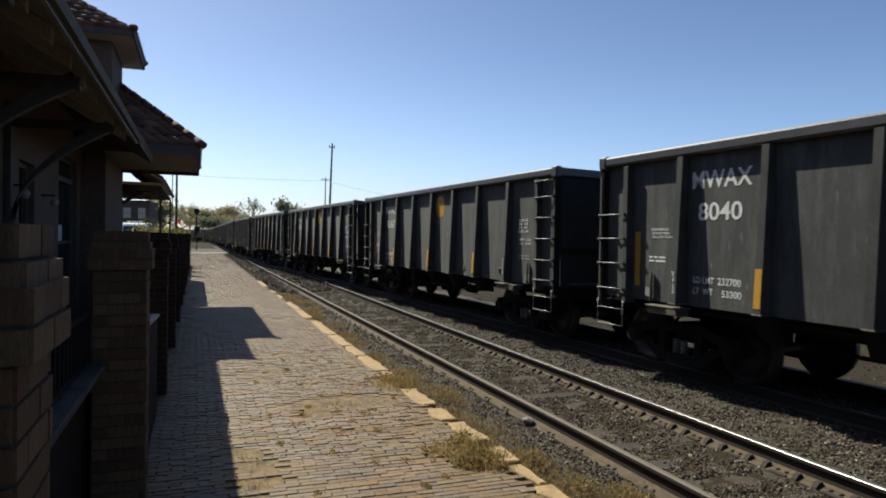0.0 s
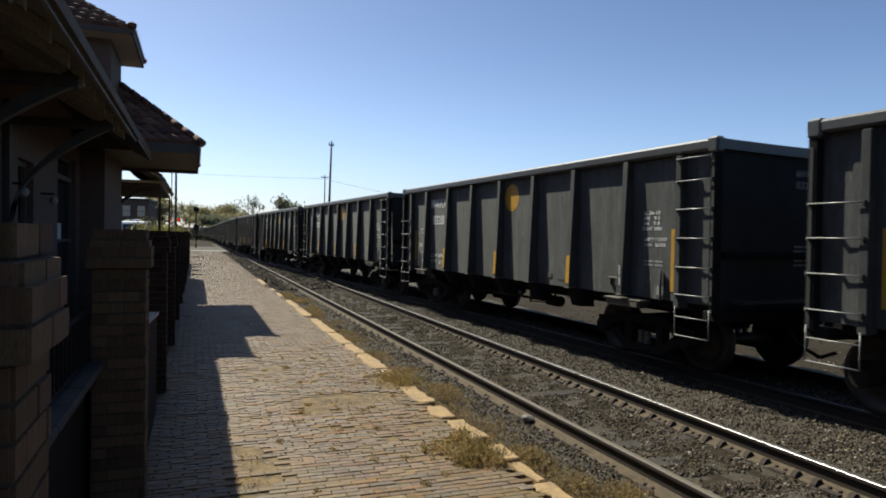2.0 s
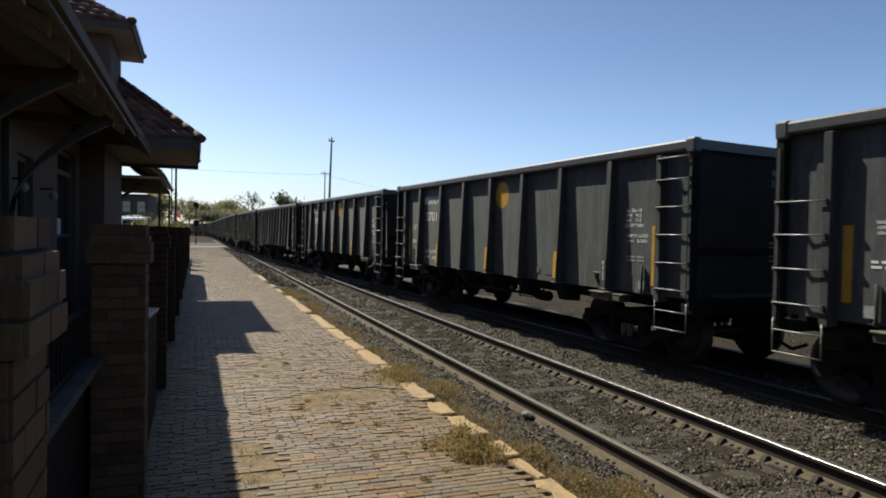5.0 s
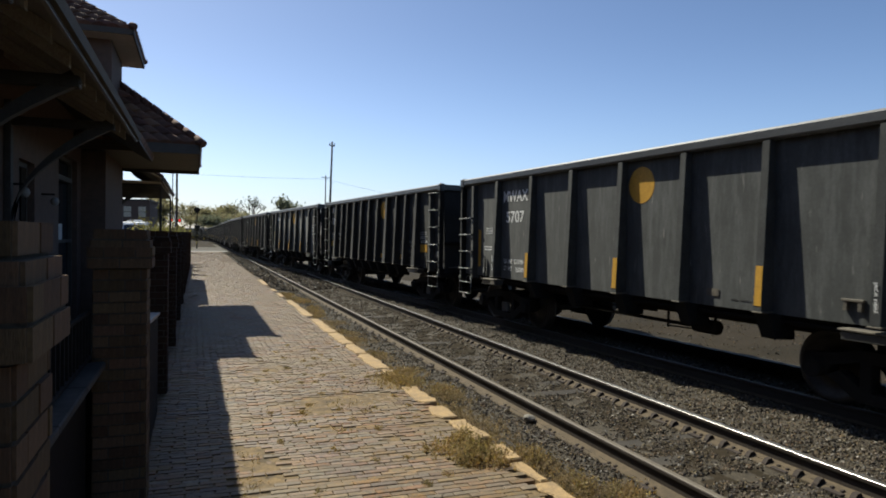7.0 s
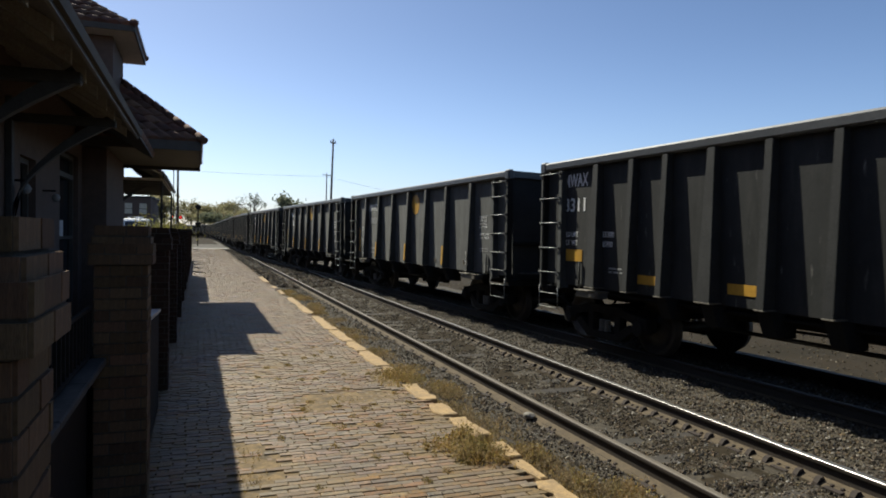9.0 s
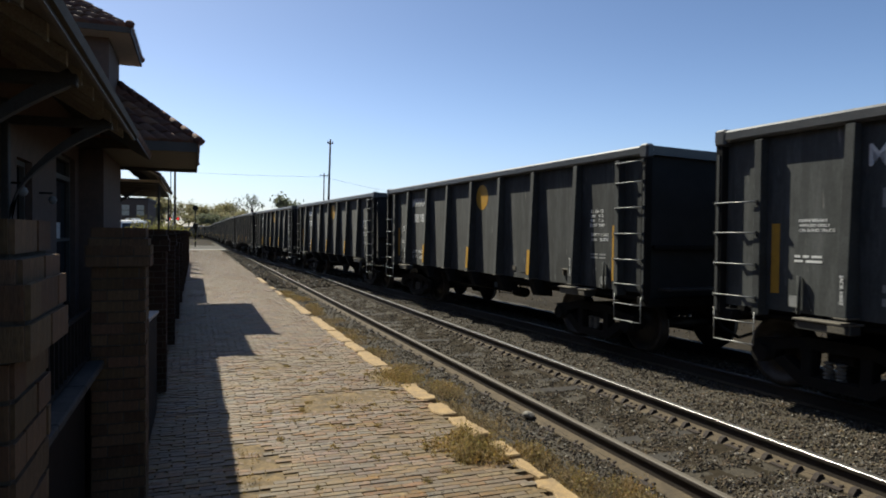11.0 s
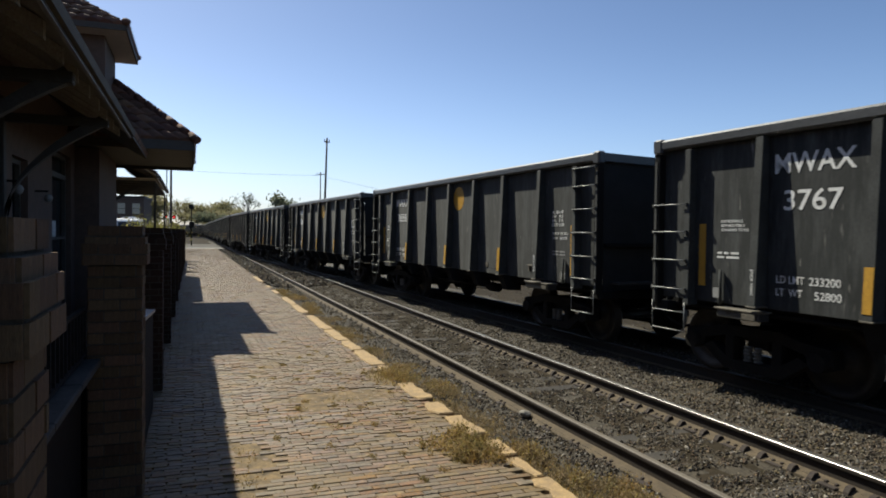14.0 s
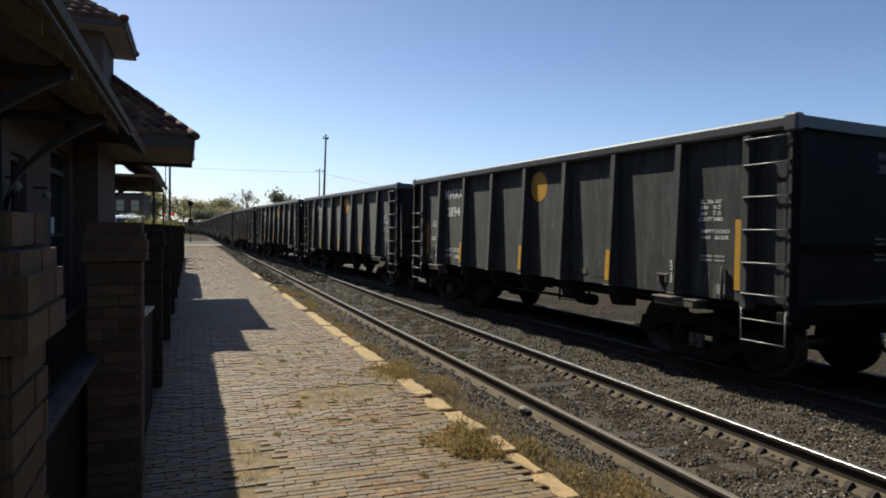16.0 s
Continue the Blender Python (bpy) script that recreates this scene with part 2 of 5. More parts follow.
# Far pillars: the same brick, darker, without that bounce in its colour.
M_BRICK_ISLE = material("brown_brick_far", (0.04646, 0.02746, 0.0169), 0.9, 0.0, (0.03027, 0.01901, 0.01267), 10, 0.7, 0.4, 60, vary=0.25, island=True, spec=0.15)
M_MORTAR = material("old_mortar", (0.088, 0.07656, 0.05896), 0.95, 0.0, (0.0528, 0.04664, 0.03784), 8, 0.7, 0.5, 60, spec=0.1)
M_IRON = material("dark_painted_iron", (0.012, 0.0125, 0.0125), 0.8, 0.0, (0.03, 0.026, 0.022), 8, 0.5, 0.2, 60, spec=0.1)
M_PALE_IRON = material("grey_galvanised_rail", (0.35, 0.36, 0.37), 0.45, 0.5, (0.2, 0.2, 0.2), 8, 0.6, 0.15, 60)
M_WALL = material("dark_brick_wall", (0.115, 0.080, 0.063), 0.9, 0.0, (0.08, 0.058, 0.047), 6, 0.7, 0.3, 50)
M_TRIM = material("dark_painted_timber", (0.051, 0.04845, 0.0442), 0.65, 0.0, (0.02975, 0.0289, 0.02635), 5, 0.6, 0.15, 50)
M_FASCIA = material("grey_painted_fascia", (0.075, 0.068, 0.058), 0.75, 0.0, (0.048, 0.044, 0.038), 4, 0.6, 0.15, 50)
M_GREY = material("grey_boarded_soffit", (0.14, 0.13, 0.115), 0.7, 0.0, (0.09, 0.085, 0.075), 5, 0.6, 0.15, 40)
# Eave boards and rafters: a veil of glare is put into this paler colour.
M_DECK = material("haze_lifted_eave_boards", (0.34, 0.33, 0.30), 0.75, 0.0, (0.24, 0.23, 0.21), 4, 0.6, 0.15, 50)
M_GUTTER_GLINT = material("gutter_highlight_grey", (0.22, 0.22, 0.215), 0.5, 0.2, (0.13, 0.13, 0.125), 4, 0.6, 0.1, 50)
M_PALE_SOFFIT = material("pale_grey_boarding", (0.52, 0.51, 0.48), 0.75, 0.0, (0.38, 0.37, 0.35), 4, 0.6, 0.15, 50)
M_SOFFIT = material("pale_soffit_boards", (0.6, 0.53, 0.4), 0.75, 0.0, (0.28, 0.24, 0.18), 5, 0.6, 0.15, 40)
M_TILE = material("clay_roof_tile", (0.1408, 0.0748, 0.0484), 0.85, 0.0, (0.0792, 0.0528, 0.0396), 6, 0.8, 0.4, 50, vary=0.3)
M_POLE = material("creosoted_pole", (0.066, 0.0528, 0.044), 0.9, 0.0, (0.0396, 0.03344, 0.02816), 3, 0.7, 0.3, 40)
M_BARK = material("bark", (0.0528, 0.04224, 0.03344), 0.95, 0.0, (0.0308, 0.02464, 0.02024), 8, 0.7, 0.6, 30)
M_LEAF = material("spring_leaves", (0.24, 0.225, 0.11), 0.7, 0.0, (0.22, 0.19, 0.11), 0.5, 0.8, 0.0, 5, vary=0.35, island=True, thin=0.5)
M_SHRUB = material("shrub_leaves", (0.19, 0.17, 0.045), 0.7, 0.0, (0.12, 0.12, 0.04), 0.5, 0.8, 0.0, 5, vary=0.4, island=True, thin=0.5)
M_PINE = material("dark_leaves", (0.15, 0.165, 0.10), 0.7, 0.0, (0.16, 0.16, 0.10), 0.5, 0.8, 0.0, 5, vary=0.35, island=True, thin=0.4)
M_GRASS = material("dry_weeds", (0.3, 0.2, 0.062), 0.8, 0.0, (0.13, 0.115, 0.04), 3, 0.8, 0.0, 20, vary=0.5, island=True, thin=0.4, hue=(0.48, 0.52), sat=(0.8, 1.1))
M_STRAW = material("dead_straw", (0.26, 0.195, 0.1), 0.85, 0.0, (0.15, 0.12, 0.07), 3, 0.8, 0.0, 20, vary=0.5, island=True, thin=0.4)
M_CONCRETE = material("grey_concrete", (0.2024, 0.1892, 0.1672), 0.9, 0.0, (0.132, 0.1232, 0.11), 2, 0.7, 0.3, 30, island="world")
M_COPING = material("grimy_cast_stone", (0.066, 0.06336, 0.05808), 0.9, 0.0, (0.0352, 0.03432, 0.0308), 6, 0.7, 0.3, 40, spec=0.15)
# Low fence wall: shade below the coping put into colour; also the cabinet body.
M_NEAR_BLACK = material("near_black_matt", (0.01936, 0.01584, 0.0132), 0.95, 0.0, (0.01232, 0.01056, 0.00968), 8, 0.6, 0.3, 50, spec=0.1)
M_ROCK = material("pale_limestone", (0.1936, 0.1804, 0.154), 0.9, 0.0, (0.1056, 0.0968, 0.0836), 14, 0.7, 0.5, 40)


def glass(name, colour=(0.02, 0.025, 0.03)):
    m = bpy.data.materials.new(name)
    m.use_nodes = True
    b = m.node_tree.nodes["Principled BSDF"]
    b.inputs["Base Color"].default_value = (*colour, 1)
    b.inputs["Roughness"].default_value = 0.05
    b.inputs["Specular IOR Level"].default_value = 0.6
    return m


M_GLASS = glass("dark_window_glass")


def glow(name, colour, strength):
    m = bpy.data.materials.new(name)
    m.use_nodes = True
    b = m.node_tree.nodes["Principled BSDF"]
    b.inputs["Base Color"].default_value = (*colour, 1)
    b.inputs["Emission Color"].default_value = (*colour, 1)
    b.inputs["Emission Strength"].default_value = strength
    return m


M_RED = glow("red_signal_lamp", (0.8, 0.03, 0.02), 0.5)


# ---- mesh helpers ----
def mesh_of(name, bm, mat):
    me = bpy.data.meshes.new(name)
    bm.normal_update()
    bm.to_mesh(me)
    bm.free()
    for one in (mat if isinstance(mat, (list, tuple)) else [mat]):
        me.materials.append(one)
    return me


def part(name, bm, mat, parent=None, label="", at=None):
    """One mesh object, from a bmesh or from mesh data that alike pieces share."""
    me = bm if isinstance(bm, bpy.types.Mesh) else mesh_of(name, bm, mat)
    ob = new(name, me)
    if parent:
        ob.parent = parent
    if at is not None:
        ob.matrix_basis = at
    if label:
        tagged(ob, label)
    return ob


def box(bm, x0, x1, y0, y1, z0, z1, bevel=0.0, m=None):
    r = bmesh.ops.create_cube(bm, size=1)
    vs = r["verts"]
    for v in vs:
        v.co = Vector(((x0 + x1) / 2 + v.co.x * (x1 - x0), (y0 + y1) / 2 + v.co.y * (y1 - y0), (z0 + z1) / 2 + v.co.z * (z1 - z0)))
        if m is not None:
            v.co = m @ v.co
    if bevel:
        es = {e for v in vs for e in v.link_edges}
        bmesh.ops.bevel(bm, geom=list(es), offset=bevel, segments=1, profile=0.5, affect="EDGES")
    return bm


def boxed(x0, x1, y0, y1, z0, z1, bevel=0.0, m=None):
    return box(bmesh.new(), x0, x1, y0, y1, z0, z1, bevel, m)


def rod(bm, a, b, r, r2=None, n=10, caps=True):
    """A round bar from a to b."""
    a, b = Vector(a), Vector(b)
    q = (b - a).to_track_quat("Z", "Y")
    ra, rb = [], []
    for i in range(n):
        c = Vector((math.cos(i * math.tau / n), math.sin(i * math.tau / n), 0))
        ra.append(bm.verts.new(a + q @ (c * r)))
        rb.append(bm.verts.new(b + q @ (c * (r if r2 is None else r2))))
    for i in range(n):
        f = bm.faces.new((ra[i], ra[(i + 1) % n], rb[(i + 1) % n], rb[i]))
        f.smooth = True
    if caps:
        bm.faces.new(ra[::-1])
        bm.faces.new(rb)
    return bm


def prism(bm, outline, axis, d0, d1):
    """An outline of (u, v) pairs, drawn out along axis ('x': u=y v=z; 'y': u=x v=z; 'z': u=x v=y)."""
    put = {"x": lambda u, v, d: (d, u, v), "y": lambda u, v, d: (u, d, v), "z": lambda u, v, d: (u, v, d)}[axis]
    lo = [bm.verts.new(put(u, v, d0)) for u, v in outline]
    hi = [bm.verts.new(put(u, v, d1)) for u, v in outline]
    n = len(outline)
    fs = [bm.faces.new((lo[i], lo[(i + 1) % n], hi[(i + 1) % n], hi[i])) for i in range(n)]
    fs += [bm.faces.new(lo[::-1]), bm.faces.new(hi)]
    bmesh.ops.recalc_face_normals(bm, faces=fs)
    return bm


def lathe(bm, profile, n=24, axis="x", m=None):
    """A turned body: profile of (along, radius)."""
    rings = []
    for d, r in profile:
        ring = []
        for i in range(n):
            c, s = math.cos(i * math.tau / n) * r, math.sin(i * math.tau / n) * r
            co = Vector((d, c, s)) if axis == "x" else Vector((c, d, s)) if axis == "y" else Vector((c, s, d))
            ring.append(bm.verts.new(m @ co if m is not None else co))
        rings.append(ring)
    fs = []
    for a, b in zip(rings, rings[1:]):
        for i in range(n):
            f = bm.faces.new((a[i], a[(i + 1) % n], b[(i + 1) % n], b[i]))
            f.smooth = True
            fs.append(f)
    fs.append(bm.faces.new(rings[0][::-1]))
    fs.append(bm.faces.new(rings[-1]))
    bmesh.ops.recalc_face_normals(bm, faces=fs)
    return bm


def letters(text, size, width=None):
    """A mesh of raised lettering in the xz plane, centred, facing -x after turning; from the built-in font."""
    cu = bpy.data.curves.new("lettering", "FONT")
    cu.body = text
    cu.size = size
    cu.extrude = 0.001
    cu.offset = size * 0.012
    cu.align_x, cu.align_y = "CENTER", "CENTER"
    ob = bpy.data.objects.new("lettering", cu)
    scene.collection.objects.link(ob)
    bpy.context.view_layer.update()
    me = bpy.data.meshes.new_from_object(ob.evaluated_get(bpy.context.evaluated_depsgraph_get()))
    w = max(v.co.x for v in me.vertices) - min(v.co.x for v in me.vertices)
    bpy.data.objects.remove(ob)
    k = width / w if width else 1.0
    for v in me.vertices:
        v.co.x *= k
    return me


# ---- the lie of the land ----
RAIL_Z = -0.046          # rail head beside the platform; the platform is z = 0
TRAIN_Z = 0.055          # rail head under the train, a little higher
TRACK_X = 4.56           # centre of the track beside the platform
PHI = radians(3.92)      # the train's track swings out of the near one, then back towards parallel
PLAT_L, PLAT_R = -0.36, 2.46


def heading(s):
    """Heading of the train's track, s metres along from abreast of the camera."""
    if s < 24.0:
        return radians(2.93 + 0.099 * max(0.0, s - 14.0))
    if s < 40.8:
        return PHI
    if s < 70.8:
        return PHI * (70.8 - s) / 30.0
    return max(0.0, s - 160.8) / 130.0


def lay_line(step=0.5):
    """Places along the train's track, from behind the camera to beyond the far bend."""
    far, x, y = [], 7.344, 14.394
    for i in range(int(330 / step)):
        s = 14.0 + i * step
        far.append((s, x, y))
        h = heading(s + step / 2)
        x, y = x - step * math.sin(h), y + step * math.cos(h)
    near, x, y = [], 7.344, 14.394
    for i in range(int(100 / step)):
        s = 14.0 - i * step
        h = heading(s - step / 2)
        x, y = x + step * math.sin(h), y - step * math.cos(h)
        near.append((s - step, x, y))
    return np.array(near[::-1] + far).T


LINE_S, LINE_X, LINE_Y = lay_line()


def train_line(s):
    """Place and heading of the train's track."""
    return float(np.interp(s, LINE_S, LINE_X)), float(np.interp(s, LINE_S, LINE_Y)), heading(s)


def grid_sheet(name, xs, ys, height, mat, **tags):
    bm = bmesh.new()
    rows = [[bm.verts.new((x, y, height(x, y))) for x in xs] for y in ys]
    for a, b in zip(rows, rows[1:]):
        for i in range(len(xs) - 1):
            bm.faces.new((a[i], a[i + 1], b[i + 1], b[i])).smooth = True
    return tagged(part(name, bm, mat), **tags)


def steps(a, b, n):
    return [a + (b - a) * i / n for i in range(n + 1)]


def bed(x, y):
    """Height of the ballast and earth."""
    z = -0.235 + 0.025 * noise.noise((x * 1.3, y * 1.3, 0)) + 0.012 * noise.noise((x * 5, y * 5, 3))
    if x < 3.1:
        z += 0.10 * max(0.0, min(1.0, (3.1 - x) / 0.5))
    if x < PLAT_R - 0.1 and -200 < y < 75:
        z = -0.35
    side = x - float(np.interp(y, LINE_Y[:360], LINE_X[:360]))
    z += 0.095 * max(0.0, min(1.0, (side + 2.5) / 1.3))
    u = side - 1.75
    if u > 0 and y < 62:
        z -= 0.30 * min(1.0, u / 0.8) + 0.06 * noise.noise((x * 0.6, y * 0.6, 8))
    return z


grid_sheet("ground", [-2500, -400, -120, -60] + steps(-40, 2.2, 12) + steps(2.3, 12, 46) + [13, 15, 18, 25, 40, 80, 200, 600, 2500],
           [-600, -100, -30] + steps(-12, 2, 10) + steps(2.3, 30, 90) + steps(31, 75, 30) + steps(80, 200, 12) + [300, 500, 900, 3500],
           bed, M_EARTH, label="dry sandy earth and gravel around the railway", category="ground", kind="structure")


def ballast_height(x, y):
    near_rail = min(abs(x - TRACK_X - 0.7525), abs(x - TRACK_X + 0.7525)) < 0.14
    return bed(x, y) + (0.0 if abs(x - TRACK_X) < 0.68 else 0.012) - (0.08 if x > 10.4 or x < 2.72 else 0.02 if near_rail else 0)


grid_sheet("ballast_bed", steps(2.7, 10.5, 110), steps(-12, 30, 120) + steps(31, 130, 60), ballast_height, M_BALLAST,
           label="grey crushed stone ballast between the tracks", category="ballast", kind="structure")


# ---- the train ----
HALF, BOX = 1.65, 5.835
POST_TOP = 1.565
SIDE_TOP, SIDE_BOT = 3.12, 1.095


def wheelset_mesh():
    bm = bmesh.new()
    for sgn in (-1, 1):
        prof = [(0.665, 0.12), (0.665, 0.36), (0.68, 0.39), (0.68, 0.482), (0.705, 0.482), (0.715, 0.459), (0.80, 0.452), (0.81, 0.44), (0.81, 0.375), (0.775, 0.355), (0.765, 0.2), (0.815, 0.15), (0.815, 0.06)]
        lathe(bm, [(sgn * d, r) for d, r in prof], 28)
        lathe(bm, [(sgn * 0.815, 0.075), (sgn * 1.08, 0.07), (sgn * 1.09, 0.05)], 12)
    lathe(bm, [(-0.67, 0.085), (0.67, 0.085)], 12)
    return mesh_of("wheelset", bm, M_WHEEL)


WHEELSET = wheelset_mesh()


def side_frame_mesh():
    """Cast truck side: arched top, sagging lower chord, open windows beside the spring nest."""
    bm = bmesh.new()
    upper = [(-1.12, 0.40), (-1.10, 0.62), (-0.72, 0.66), (-0.42, 0.74), (0.42, 0.74), (0.72, 0.66), (1.10, 0.62), (1.12, 0.40), (0.80, 0.40), (0.76, 0.52), (0.42, 0.60), (-0.42, 0.60), (-0.76, 0.52), (-0.80, 0.40)]
    prism(bm, upper, "x", -0.09, 0.09)
    lower = [(-0.80, 0.40), (-0.66, 0.47), (-0.34, 0.27), (0.34, 0.27), (0.66, 0.47), (0.80, 0.40), (0.44, 0.15), (-0.44, 0.15)]
    prism(bm, lower, "x", -0.085, 0.085)
    for c in (-0.36, 0.36):
        box(bm, -0.08, 0.08, c - 0.07, c + 0.07, 0.26, 0.62, 0.01)
    for sgn in (-1, 1):
        rod(bm, (-0.16, sgn * 0.95, 0.458), (0.1, sgn * 0.95, 0.458), 0.115, n=14)
    return mesh_of("side_frame", bm, M_TRUCK)


def springs_mesh():
    bm = bmesh.new()
    prof = []
    for k in range(5):
        prof += [(0.272 + k * 0.044, 0.045), (0.285 + k * 0.044, 0.062), (0.294 + k * 0.044, 0.062), (0.302 + k * 0.044, 0.04)]
    lathe(bm, prof, 10, "z")
    return mesh_of("coil_spring", bm, M_SPRING)


SIDE_FRAME, SPRINGS = side_frame_mesh(), springs_mesh()


def truck(parent, y):
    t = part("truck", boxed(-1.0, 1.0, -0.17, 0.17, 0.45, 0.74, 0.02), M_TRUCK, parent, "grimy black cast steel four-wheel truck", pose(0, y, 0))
    for x in (-1.02, 1.02):
        part("side_frame", SIDE_FRAME, None, t, "", pose(x, 0, 0))
        for y in (-0.03, 0.12):
            part("coil_spring", SPRINGS, None, t, "dusty grey coil spring", pose(x, y, 0))
    for dy in (-0.95, 0.95):
        part("wheelset", WHEELSET, None, t, "dark steel wheels with worn treads on an axle", pose(0, dy, 0.457))
    return t


def ladder(parent, x, y0, y1, zs, low):
    """Stile, rungs and the stirrup below, on one side of a car's corner."""
    sg = 1 if x > 0 else -1
    bm = bmesh.new()
    for y in (y0, y1):
        box(bm, min(x, x - sg * 0.05), max(x, x - sg * 0.05), y - 0.02, y + 0.02, 0.98, 3.0)
        for z in zs:
            box(bm, min(x, x + sg * 0.04), max(x, x + sg * 0.04), y - 0.018, y + 0.018, z - 0.025, z + 0.02)
    l = part("ladder", bm, M_CAR, parent)
    for z in zs:
        bm = rod(bmesh.new(), (x + sg * 0.035, y0, z), (x + sg * 0.035, y1, z), 0.0085, n=7)
        part("rung", bm, M_RUNG, l, "pale worn steel rung")
    bm = bmesh.new()
    for y in (y0, y1):
        rod(bm, (x + sg * 0.02, y, 1.02), (x + sg * 0.02, y, low[-1]), 0.0075, n=6)
    for z in low:
        rod(bm, (x + sg * 0.02, y0, z), (x + sg * 0.02, y1, z), 0.008, n=6)
    part("stirrup_step", bm, M_RUNG, l, "bent steel stirrup step")
    return l


def plate(parent, name, y0, y1, z0, z1, x, mat, label=""):
    return part(name, boxed(x - 0.004, x, y0, y1, z0, z1), mat, parent, label)


def wall_x(z):
    """The side sheet stands upright, well behind the posts."""
    return -1.457


LETTER_TURN = Matrix(((0, 0, -1, 0), (-1, 0, 0, 0), (0, 1, 0, 0), (0, 0, 0, 1)))
LETTER_MESH = {}


def stencil(parent, text, y, z, size, width, mat=None, x=None, name="lettering"):
    key = (text, size, width)
    if key not in LETTER_MESH:
        me = letters(text, size, width)
        me.materials.clear()
        me.materials.append(mat or M_WHITE)
        LETTER_MESH[key] = me
    at = Matrix.Translation(((wall_x(z) if x is None else x) - 0.003, y, z)) @ LETTER_TURN
    return part(name, LETTER_MESH[key], None, parent, "", at)


def bars(parent, y, z, w, rows, h, gap, mat=None):
    """Small stencilled writing too faint to read, as bars."""
    bm = bmesh.new()
    rnd = random.Random(int(1000 * (y + z + w)))
    for i in range(rows):
        zz = z - i * gap
        left = y + w / 2
        while left > y - w / 2 + 0.03:
            ww = min(rnd.uniform(0.07, 0.2), left - (y - w / 2))
            xx = wall_x(zz) - 0.002
            box(bm, xx - 0.002, xx, left - ww, left, zz - h / 2, zz + h / 2)
            left -= ww + 0.035
    return tagged(part("small_stencil", bm, mat or M_DIM, parent, "faint small stencilled writing"), kind="stuff")


def gondola(half, posts, wide, odd=False, side=None, steel=None):
    """An open-top steel gondola, its middle at the origin on the rail head."""
    car = new("gondola_car")
    side, steel = side or M_SIDE, steel or M_CAR
    # tub: two leaning sides, two ends with dished tops, floor, drop belly
    for sg in (-1, 1):
        bm = bmesh.new()
        o = [(-wall_x(SIDE_BOT) * sg, SIDE_BOT - 0.03), (-wall_x(SIDE_TOP) * sg, SIDE_TOP + 0.035), ((-wall_x(SIDE_TOP) - 0.012) * sg, SIDE_TOP + 0.035), ((-wall_x(SIDE_BOT) - 0.012) * sg, SIDE_BOT - 0.03)]
        prism(bm, o, "y", -half + 0.1, half - 0.1)
        part("side_sheet", bm, side, car)
        bm = boxed(*sorted((sg * 1.38, sg * 1.568)), -half + 0.02, half - 0.02, SIDE_TOP + 0.03, 3.302, 0.03)
        part("top_chord", bm, M_CHORD, car, "dusty black top chord with a rounded edge")
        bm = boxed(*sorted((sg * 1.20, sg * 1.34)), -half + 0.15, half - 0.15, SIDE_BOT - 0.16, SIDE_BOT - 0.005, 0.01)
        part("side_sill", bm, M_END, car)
    for sg in (-1, 1):
        bm = bmesh.new()
        xs = steps(-1.42, 1.42, 8)
        top = [(x, 3.16 - 0.035 * (1 - (abs(x) / 1.42) ** 1.3)) for x in xs]
        prism(bm, [(-1.37, 0.95), (1.37, 0.95)] + top[::-1], "y", sg * (half - 0.10), sg * (half - 0.085))
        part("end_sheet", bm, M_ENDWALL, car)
        bm = bmesh.new()
        up = [(x * 1.11, z + 0.137) for x, z in top]
        lo = [(x * 1.11, z + 0.0) for x, z in top]
        prism(bm, lo + up[::-1], "y", sg * (half - 0.14), sg * half)
        part("end_chord", bm, M_CHORD, car)
        for x in (-1.503, 1.503):
            bm = boxed(x - 0.075, x + 0.075, *sorted((sg * (half - 0.16), sg * (half + 0.02))), 3.10, 3.32, 0.03)
            part("corner_cap", bm, M_CHORD, car)
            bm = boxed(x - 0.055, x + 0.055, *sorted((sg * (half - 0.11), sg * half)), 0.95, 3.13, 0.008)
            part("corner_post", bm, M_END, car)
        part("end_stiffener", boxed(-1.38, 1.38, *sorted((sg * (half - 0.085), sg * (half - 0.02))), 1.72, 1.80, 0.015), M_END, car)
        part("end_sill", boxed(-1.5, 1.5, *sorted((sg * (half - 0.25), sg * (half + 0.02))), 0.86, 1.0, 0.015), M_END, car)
        bm = boxed(-0.11, 0.11, *sorted((sg * (half - 0.4), sg * (half + 0.42))), 0.72, 0.94, 0.03)
        box(bm, -0.17, 0.17, *sorted((sg * (half + 0.38), sg * (half + 0.66))), 0.70, 0.98, 0.05)
        part("coupler", bm, M_TRUCK, car, "grimy knuckle coupler")
        bm = bmesh.new()
        pts = [(0.3, half + 0.0, 0.8), (0.32, half + 0.25, 0.55), (0.25, half + 0.5, 0.42), (0.12, half + 0.63, 0.5)]
        for a, b in zip(pts, pts[1:]):
            rod(bm, (a[0] * sg, a[1] * sg, a[2]), (b[0] * sg, b[1] * sg, b[2]), 0.025, n=6)
        part("air_hose", bm, M_IRON, car)
        bm = boxed(-1.3, 1.3, *sorted((sg * (half - 0.02), sg * (half + 0.24))), 1.12, 1.15)
        if sg < 0:
            part("end_platform", bm, M_CHORD, car, "dusty grating across the car's end")
        else:
            bm.free()
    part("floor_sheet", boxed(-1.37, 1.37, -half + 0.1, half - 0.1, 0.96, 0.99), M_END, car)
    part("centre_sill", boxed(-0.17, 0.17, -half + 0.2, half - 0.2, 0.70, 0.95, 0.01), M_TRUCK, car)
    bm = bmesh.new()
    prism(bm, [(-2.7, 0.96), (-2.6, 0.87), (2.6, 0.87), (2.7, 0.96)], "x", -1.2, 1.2)
